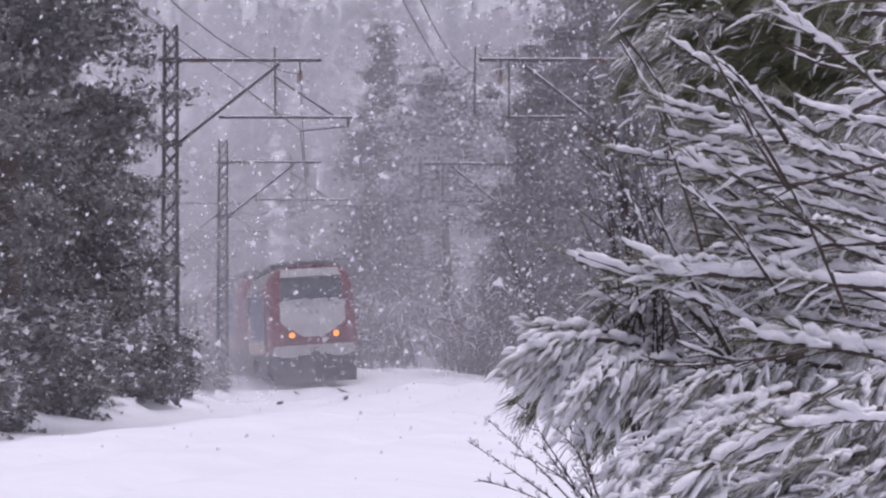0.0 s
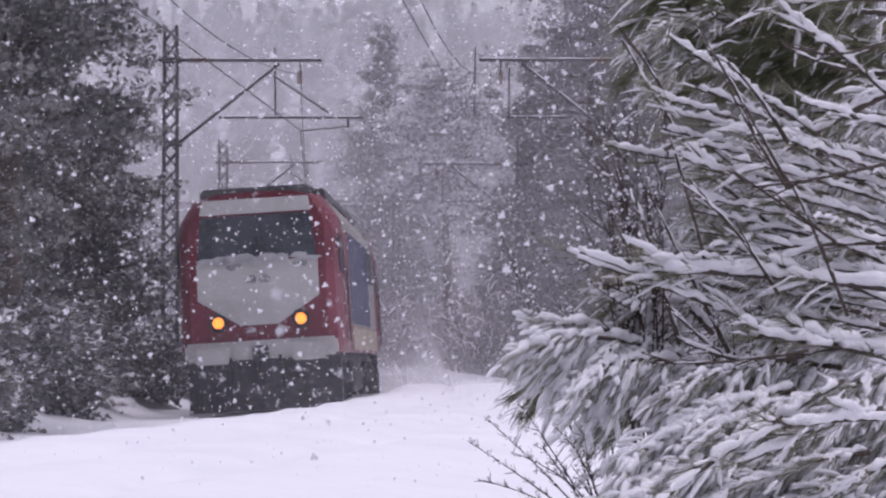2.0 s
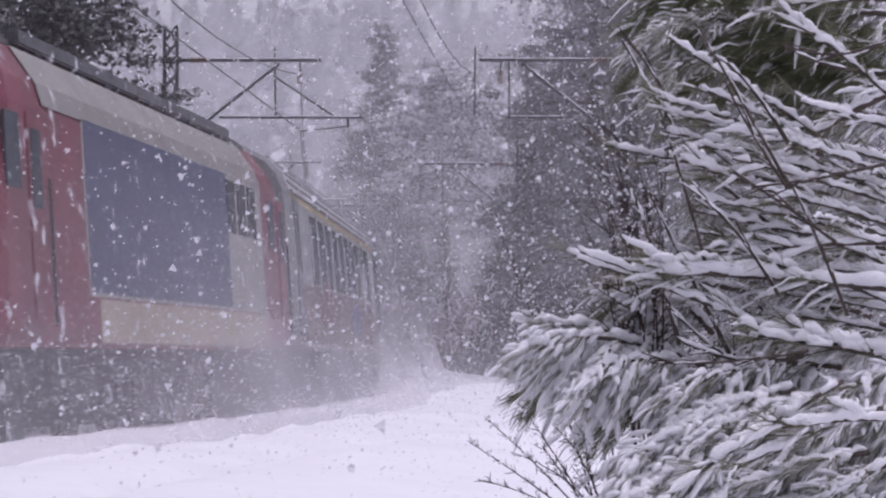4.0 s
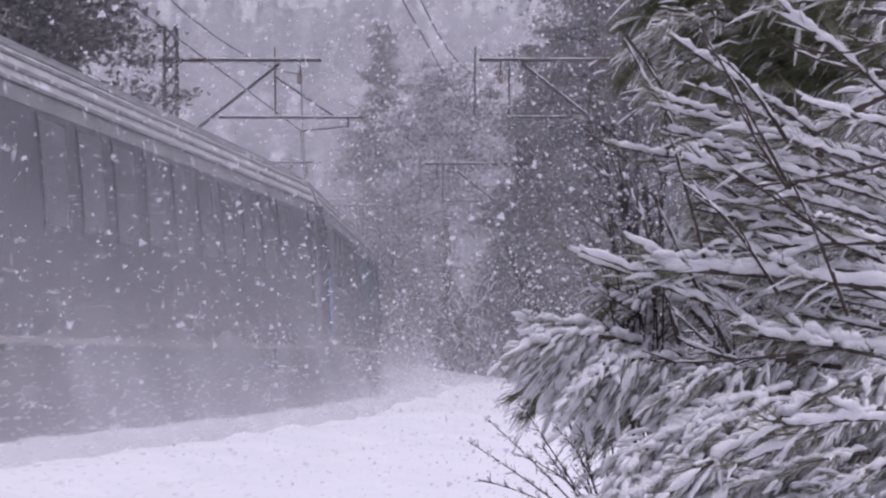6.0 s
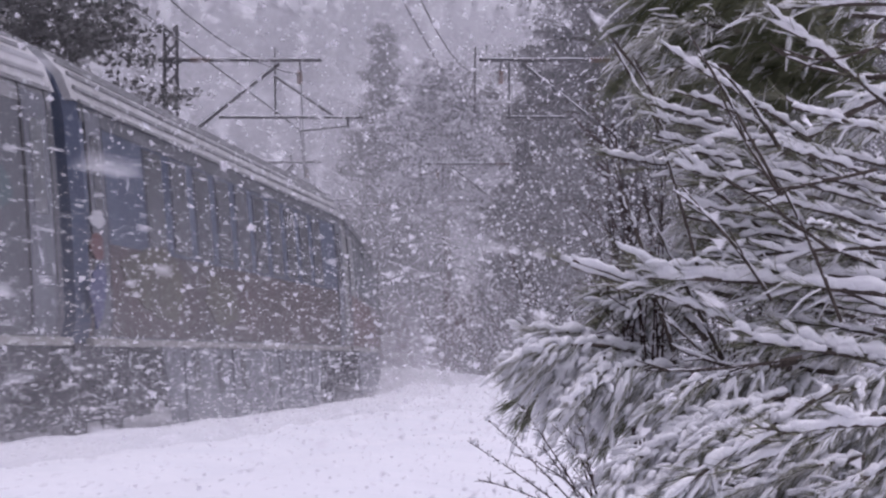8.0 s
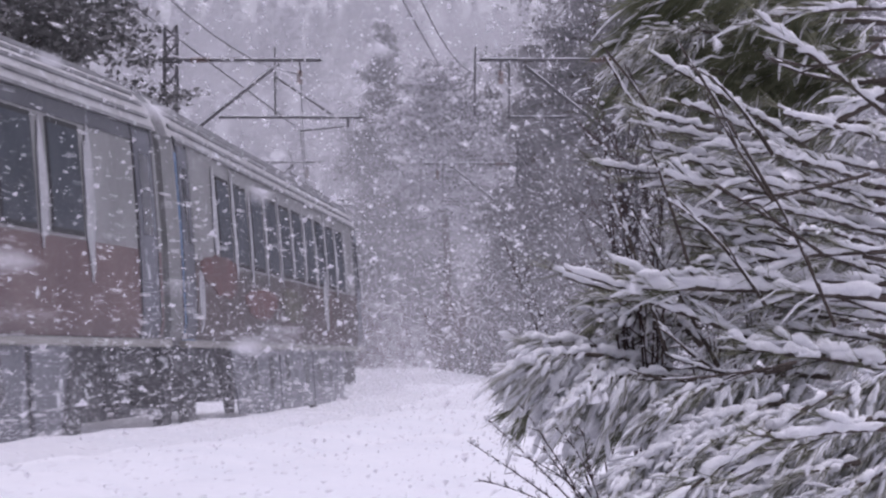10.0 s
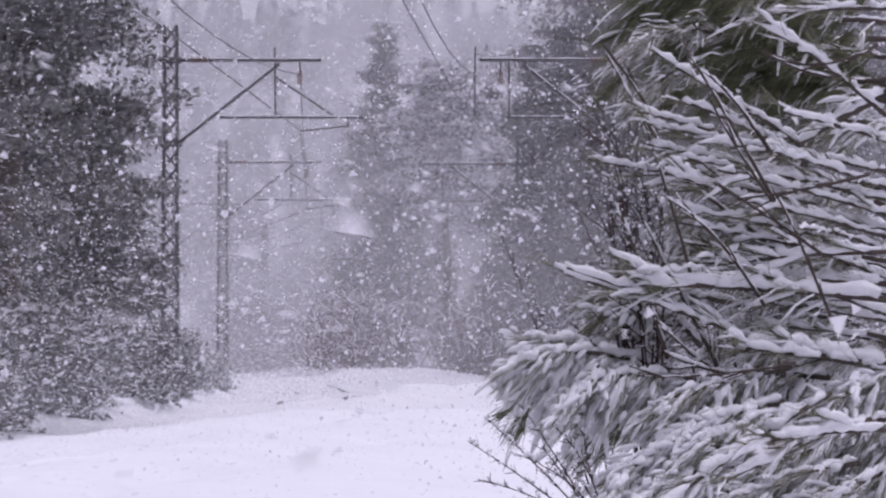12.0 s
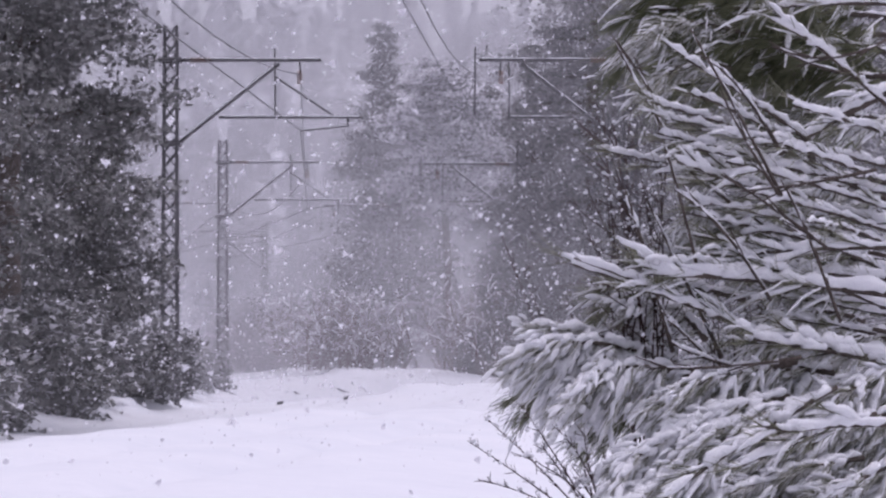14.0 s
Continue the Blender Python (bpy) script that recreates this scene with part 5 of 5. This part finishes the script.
bough((0.688, 6.00, 1.384), (0.512, 6.10, 1.724), lift=0.01, thick=0.0027, shoots=4, needles=0, snow=0.04, strokes=0, shoot=0.07, droop=0.0)
bough((0.683, 6.00, 1.384), (0.576, 6.00, 1.563), lift=-0.01, thick=0.0027, shoots=4, needles=0, snow=0.04, strokes=0, shoot=0.07, droop=0.0)
bough((0.463, 6.20, 1.574), (0.382, 6.20, 1.695), lift=0.02, thick=0.0027, shoots=4, needles=0, snow=0.04, strokes=0, shoot=0.07, droop=0.0)
bough((0.529, 6.10, 1.236), (0.440, 6.20, 1.574), lift=0.03, thick=0.0027, shoots=4, needles=0, snow=0.04, strokes=0, shoot=0.07, droop=0.0)
bough((0.915, 6.10, 1.702), (0.683, 6.10, 1.685), lift=-0.06, thick=0.0027, shoots=4, needles=0, snow=0.04, strokes=0, shoot=0.07, droop=0.0)
bough((0.778, 6.00, 1.278), (0.565, 6.00, 1.423), lift=0.01, thick=0.0027, shoots=4, needles=0, snow=0.04, strokes=0, shoot=0.07, droop=0.0)
bough((0.876, 6.00, 1.434), (0.610, 6.00, 1.389), lift=-0.01, thick=0.0027, shoots=4, needles=0, snow=0.04, strokes=0, shoot=0.07, droop=0.0)
bough((0.716, 5.95, 1.065), (0.402, 5.90, 1.043), lift=-0.02, thick=0.0027, shoots=4, needles=0, snow=0.04, strokes=0, shoot=0.07, droop=0.0)
bough((0.800, 6.00, 1.132), (0.694, 6.00, 1.389), lift=0.02, thick=0.0027, shoots=4, needles=0, snow=0.04, strokes=0, shoot=0.07, droop=0.0)


def bare_shrub(label, stems, foot, seed, side=9, r=0.003, snow=0.5, reach=0.09):
    """A leafless shrub: bent stems with short side twigs and crumbs of snow."""
    rng = np.random.default_rng(seed)
    shrub = tagged(new("bare_shrub"), label, "shrub", "bare shrubs by the line")
    shrub.matrix_basis = Matrix.Translation(foot)
    fall = foot[2] - float(ground_height(np.array(foot[0]), np.array(foot[1]))) + 0.1
    for k in range(4):
        t = Tubes()
        a = rng.uniform(0, 6.283)
        t.add([(0.07 * math.cos(a), 0.07 * math.sin(a), -fall), (0.03 * math.cos(a + 1), 0.03 * math.sin(a + 1), -fall * 0.45), (0, 0, 0)], [r * 2.2, r * 1.8, r * 1.2], 6)
        child("stalk", t.mesh("stalk", TWIG), shrub)
    for tip in stems:
        tip = np.array(tip) - np.array(foot)
        mid = tip * 0.5 + np.array([rng.uniform(-0.05, 0.05), rng.uniform(-0.1, 0.1), 0.04])
        cv = lambda u: 2 * u * (1 - u) * mid + u * u * tip
        t, w = Tubes(), Tubes()
        pts = [cv(u) for u in np.linspace(0, 1, 16)]
        t.add(pts, [r * (1.2 - 0.8 * i / 15) for i in range(16)], 5)
        for k in range(side):
            u = rng.uniform(0.35, 1.0)
            p = cv(u)
            d = unit(unit(tip) + rng.normal(0, 0.65, 3))
            ln = reach * rng.uniform(0.3, 1.2)
            q = [p + d * ln * f + np.array([0, 0, 0.15 * ln * f * f]) for f in (0, 0.35, 0.7, 1)]
            t.add(q, [r * 0.5, r * 0.45, r * 0.35, r * 0.2], 4)
            for f in (0.3, 0.55, 0.8, 1.0):
                if rng.random() < snow:
                    c = p + d * ln * f + rng.normal(0, 0.003, 3)
                    a = rng.uniform(0.002, 0.0045)
                    w.add([c + np.array([-a, 0, a * 0.4]), c + np.array([0, 0, a * 0.9]), c + np.array([a, 0, a * 0.5])], [a * 0.5, a, a * 0.5], 5)
        for u in np.linspace(0.3, 1, 26):
            if rng.random() < snow * 0.9:
                c = cv(u)
                a = rng.uniform(0.002, 0.005)
                w.add([c + np.array([-a, 0, a * 0.3]), c + np.array([0, 0, a]), c + np.array([a, 0, a * 0.6])], [a * 0.5, a, a * 0.5], 5)
        s = child("stem", t.mesh("stem", TWIG), shrub)
        if w.v:
            tagged(child("snow", w.mesh("snow", PINE_SNOW), s, "crumbs of snow"), kind="stuff")


bare_shrub('leafless dark shrub beaded with crumbs of snow', [(0.33, 6.27, 1.574), (0.35, 6.27, 1.539), (0.38, 6.27, 1.486), (0.42, 6.27, 1.405), (0.45, 6.27, 1.451), (0.36, 6.27, 1.405), (0.34, 6.27, 1.335), (0.32, 6.27, 1.288), (0.47, 6.27, 1.498), (0.39, 6.27, 1.346)], (0.43, 6.27, 0.622), 1, side=18, r=0.0028, reach=0.13, snow=0.45)
bare_shrub('leafless dark shrub beaded with crumbs of snow', [(0.56, 6.72, 1.242), (0.60, 6.72, 1.255), (0.63, 6.72, 1.217), (0.67, 6.72, 1.242), (0.71, 6.72, 1.217), (0.75, 6.72, 1.255), (0.53, 6.72, 1.192), (0.65, 6.72, 1.267), (0.70, 6.72, 1.167), (0.61, 6.72, 1.142)], (0.68, 6.72, 0.529), 2, side=12, snow=0.3, r=0.0026)
bare_shrub('thin leafless thorn twigs sticking out of the snow', [(0.05, 5.82, 0.889), (0.09, 5.82, 0.928), (0.15, 5.82, 0.959), (0.13, 5.82, 0.870), (0.19, 5.82, 0.881), (0.27, 5.82, 0.908), (0.07, 5.82, 0.815), (0.25, 5.82, 0.837), (0.22, 5.82, 0.913)], (0.32, 5.82, 0.696), 3, side=22, r=0.0017, reach=0.022, snow=0.08)
bare_shrub('leafless dark shrub beaded with crumbs of snow', [(0.13, 7.17, 1.361), (0.19, 7.17, 1.255), (0.29, 7.17, 1.201), (0.34, 7.17, 1.268)], (0.42, 7.17, 0.494), 4, side=8, r=0.0026, reach=0.05, snow=0.6)


# ---- falling snow ----
FIELDS = []


def snow_field(label, count, near, far, size, velocity, seed, top=0.14, thin=1.0, lobes=1, grain=None):
    """A field of drifting flakes, deep enough upwind for the whole fall."""
    rng = np.random.default_rng(seed)
    d = (near ** 3 + rng.random(count) * (far ** 3 - near ** 3)) ** (1 / 3) if thin == 1.0 else near + (far - near) * rng.random(count)
    vx, vy, vz = velocity
    x = rng.uniform(-1, 1, count) * 0.165 * d
    z = 1.05 - 0.055 * d + rng.random(count) * (0.055 + top) * d
    t = rng.random(count) * 15.0 - 0.5
    c = np.stack([x - vx * t, d - vy * t, z - vz * t], 1)
    # flakes start anywhere along the drift that will carry them through
    s = size * (0.5 + 1.9 * rng.random(count) ** 5)
    c, s = np.repeat(c, lobes, 0), np.repeat(s, lobes)
    tri = bits(rng, c, 1.0)
    tri = c[:, None, :] + (tri - c[:, None, :]) * s[:, None, None]
    ob = tagged(new("falling_snow", tri_mesh("falling_snow", tri, [grain or FLAKE])), label, "falling snow", kind="stuff")
    FIELDS.append((ob, velocity))


snow_field("scattered large snowflakes drifting close by", 700, 2.5, 9, 0.003, (-0.55, 0, -1.0), 1, lobes=9)
snow_field("snowflakes drifting over the line", 16000, 8, 26, 0.009, (-1.1, 0, -1.5), 2, lobes=5)
snow_field("snowflakes drifting before the trees", 24000, 28, 58, 0.013, (-1.6, 0.2, -1.6), 3, lobes=3)
snow_field("large wet snowflakes before the train", 6000, 16, 40, 0.015, (-1.4, 0.1, -1.6), 7, lobes=6)
snow_field("thick snowfall over the line", 50000, 58, 100, 0.018, (-1.3, 0.1, -1.0), 4, grain=FINE_FLAKE)
snow_field("dense snowfall before the far wood", 30000, 105, 205, 0.034, (-1.2, 0, -0.9), 5, grain=FINE_FLAKE)
snow_field("low drifting snow over the line", 36000, 66, 104, 0.018, (-1.4, 0.1, -0.4), 6, top=0.03, grain=FINE_FLAKE)


def sheet_mesh(name, place, nu, nv, material):
    """A billowing sheet: place(u, v) gives its points for u, v from 0 to 1."""
    U, V = np.meshgrid(np.linspace(0, 1, nu), np.linspace(0, 1, nv))
    me = bpy.data.meshes.new(name)
    ii = np.arange((nv - 1) * nu).reshape(nv - 1, nu)[:, :-1].ravel()
    me.from_pydata([place(u, v) for u, v in zip(U.ravel(), V.ravel())], [], np.stack([ii, ii + 1, ii + nu + 1, ii + nu], 1).tolist())
    uv = me.uv_layers.new(name="sheet")
    at = np.zeros(len(me.loops), dtype=np.int32)
    me.loops.foreach_get("vertex_index", at)
    uv.data.foreach_set("uv", np.stack([U.ravel()[at], V.ravel()[at]], 1).astype(np.float32).ravel())
    me.materials.append(material)
    me.polygons.foreach_set("use_smooth", [True] * len(me.polygons))
    return me


def snow_veil(y, thick, drift, seed):
    """Fine driving snow at one depth of the air, from the ground up; it drifts across the line."""
    wide, high = 0.34 * y + 22, 0.26 * y
    def place(u, v):
        x = (u - 0.5) * wide + 9
        p = Vector((x * 0.05, v * high * 0.08, seed))
        return x, y + 5.0 * noise.noise(p) + 0.004 * x * x, -1.5 + v * high
    m = veil_surface("driving_snow", thick, [(0.0, 1.0), (1.0, 1.0)], [(0.0, 1.0), (0.2, 0.85), (0.45, 0.5), (1.0, 0.4)] if y < 130 else [(0.0, 1.0), (1.0, 0.9)], scale=9.0 / y)
    ob = tagged(new("snow_veil", sheet_mesh("snow_veil", place, 60, 16, m)), "veil of fine driving snow across the line", "falling snow", kind="stuff")
    FIELDS.append((ob, (drift, 0, 0)))


for y, thick, drift, seed in ((38, 0.08, -1.3, 6.0), (76, 0.27, -1.2, 1.0), (119, 0.34, -1.1, 3.0), (176, 0.44, -1.0, 4.0)):
    snow_veil(y, thick, drift, seed)


# ---- snow whirled up by the train ----
WHIRLS = []


def whirl(label, count, s0, s1, weight, speed, size, seed, lo=-2.2, hi=4.2, top=4.4, low=1.0, near=0.7, high=0.4):
    """Powder snow round the running train, laid along the curve; it swings about the curve's centre."""
    rng = np.random.default_rng(seed)
    s = s0 + (s1 - s0) * rng.random(count * 3)
    s = s[rng.random(len(s)) < weight(s)][:count]
    n = len(s)
    z = np.abs(rng.normal(0, 1, n)) * low * (0.6 + 0.5 * np.sin(s * 0.23) ** 2) + rng.random(n) ** 2 * top * (rng.random(n) < high)
    lump = 0.5 + 0.5 * np.sin(s * 0.9 + 2.0 * np.sin(s * 0.31)) * np.sin(z * 1.4 + s * 0.5)
    off = np.where(rng.random(n) < near, rng.normal(1.95, 0.45, n), rng.uniform(lo, hi, n))
    keep = (rng.random(n) < 0.35 + 0.65 * lump) & ~((np.abs(off) < 1.5) & (z < 4.15))
    s, z, off = s[keep], z[keep], off[keep]
    a = s / RADIUS
    r = RADIUS + off
    y = TRACK_Y + r * np.sin(a)
    c = np.stack([r * np.cos(a), r * np.sin(a), z + 0.02], 1)
    ob = tagged(new("blown_snow", tri_mesh("blown_snow", bits(rng, c, size), [FLAKE])), label, "blown snow", kind="stuff")
    WHIRLS.append((ob, speed))


def along_train(s):
    back = s - FRONT_AT_START
    return np.interp(back, [0, 4, 14, 20, 32, 45, 60, 105, 122, 170, 186, 196, 206], [0.0, 0.03, 0.07, 0.25, 0.4, 0.8, 1.0, 0.9, 0.4, 0.3, 0.25, 0.7, 0.0])


whirl("powder snow whirled up along the running train", 130000, 31.0, 240.0, along_train, SPEED, 0.006, 41, low=0.6, high=0.15)
whirl("soft cloud of powder snow rolling out beside the train", 230000, 31.0, 240.0, lambda s: np.interp(s - FRONT_AT_START, [3, 14, 50, 150, 200, 206], [0.0, 0.9, 1.0, 0.55, 0.5, 0.0]), SPEED * 0.97, 0.008, 43, lo=1.7, hi=7.5, top=2.6, low=0.6, near=0.2, high=0.1)
whirl("powder snow hanging over the track behind the train", 60000, 122.0, 160.0, lambda s: np.interp(s, [122, 132, 160], [0.5, 0.9, 0.0]), 14.5, 0.0085, 42, lo=-3, hi=6, top=5.0, low=0.9)


whirl("mist of powder snow drifting out over the second track", 115000, 100.0, 235.0, lambda s: np.interp(s - FRONT_AT_START, [68, 85, 150, 200], [0.0, 1.0, 0.8, 0.0]), SPEED * 0.94, 0.011, 44, lo=2.5, hi=15, top=6.0, low=1.5, near=0.0, high=0.5)


def powder_sheet(label, s0, s1, off, bulge, high, thick, along, up, speed, seed):
    """Powder snow rolling along the flank of the train: a bulging sheet that swings about the curve's centre."""
    def place(u, v):
        s = s0 + (s1 - s0) * u
        p = Vector((s * 0.16, v * 1.3, seed))
        r = RADIUS + off + bulge * (1 - v) ** 2 + 0.3 * noise.noise(p * 0.5) * (1.2 - v)
        return r * math.cos(s / RADIUS), r * math.sin(s / RADIUS), -0.12 + v * high * (1 + 0.25 * noise.noise(p * 0.7 + Vector((7, 0, 0))))
    ob = tagged(new("blown_snow", sheet_mesh("blown_snow", place, 300, 14, veil_surface("rolling_powder", thick, along, up, 0.11))), label, "blown snow", kind="stuff")
    WHIRLS.append((ob, speed))


powder_sheet("soft mist of powder snow along the flanks of the train", 36.0, 240.0, 2.0, 0.3, 4.4, 0.30,
             [(0.0, 0.0), (0.06, 0.25), (0.16, 0.8), (0.3, 1.0), (0.43, 0.9), (0.5, 0.3), (0.7, 0.1), (1.0, 0.0)],
             [(0.0, 1.0), (0.3, 0.85), (0.7, 0.55), (0.9, 0.25), (1.0, 0.0)], SPEED, 1.0)
powder_sheet("low roll of powder snow out beside the train", 34.0, 246.0, 2.6, 0.9, 2.8, 0.55,
             [(0.0, 0.0), (0.05, 0.7), (0.12, 1.0), (0.43, 0.9), (0.5, 0.4), (0.9, 0.25), (1.0, 0.0)],
             [(0.0, 1.0), (0.35, 0.75), (0.7, 0.35), (1.0, 0.0)], SPEED * 0.98, 2.0)


# ---- motion ----
def motions():
    times = [0.5 * k for k in range(29)]
    for car, back in TRAIN:
        walk(car, [(t, line_pose(FRONT_AT_START - SPEED * t + back)) for t in times])
    for ob, v in WHIRLS:
        walk(ob, [(t, pose(TRACK_X - RADIUS, TRACK_Y, 0, 0, 0, -math.degrees(v * t / RADIUS))) for t in times])
    # gusts: the boughs bob, and from eight seconds on the wind leans the whole pine over
    bob_t = [0, 0.5, 1, 1.5, 2, 2.5, 3, 4, 5, 5.5, 6, 6.5, 7, 7.5, 8, 9, 10, 10.5, 11, 11.5, 12, 12.5, 13, 13.5, 14]
    bob = [13, -13, 4, -7, 2, -2, -1, 4, 6, 12, -2, -13, 0, -7, 0, 5, 10, 13, 13, 16, -3, 8, 12, -17, -14]
    gust = lambda t: float(np.interp(t, [0, 7.5, 8.4, 9.5, 10.5, 11, 13.0, 13.5, 14], [0, 0, -1.0, -1.0, -1.1, -1.0, -1.2, -0.6, -0.6]))
    walk(pine, [(0.5 * k, pose(*PINE_AT, 0, 1.1 * gust(0.5 * k), 0)) for k in range(29)])
    for ob, at, amp, ph in SWAY:
        rows = []
        for k in range(57):
            t = 0.25 * k
            a = amp * (0.08 * float(np.interp(t, bob_t, bob)) * -0.8 + 0.12 * math.sin(4.1 * t + ph) + 0.08 * math.sin(7.3 * t + 2 * ph))
            rows.append((t, pose(at.x, at.y, at.z, 0, a, 0.3 * a)))
        walk(ob, rows)
    for ob, v in FIELDS:
        walk(ob, [(t, pose(v[0] * t, v[1] * t, v[2] * t)) for t in (0.0, 7.0, 14.0)])


motions()
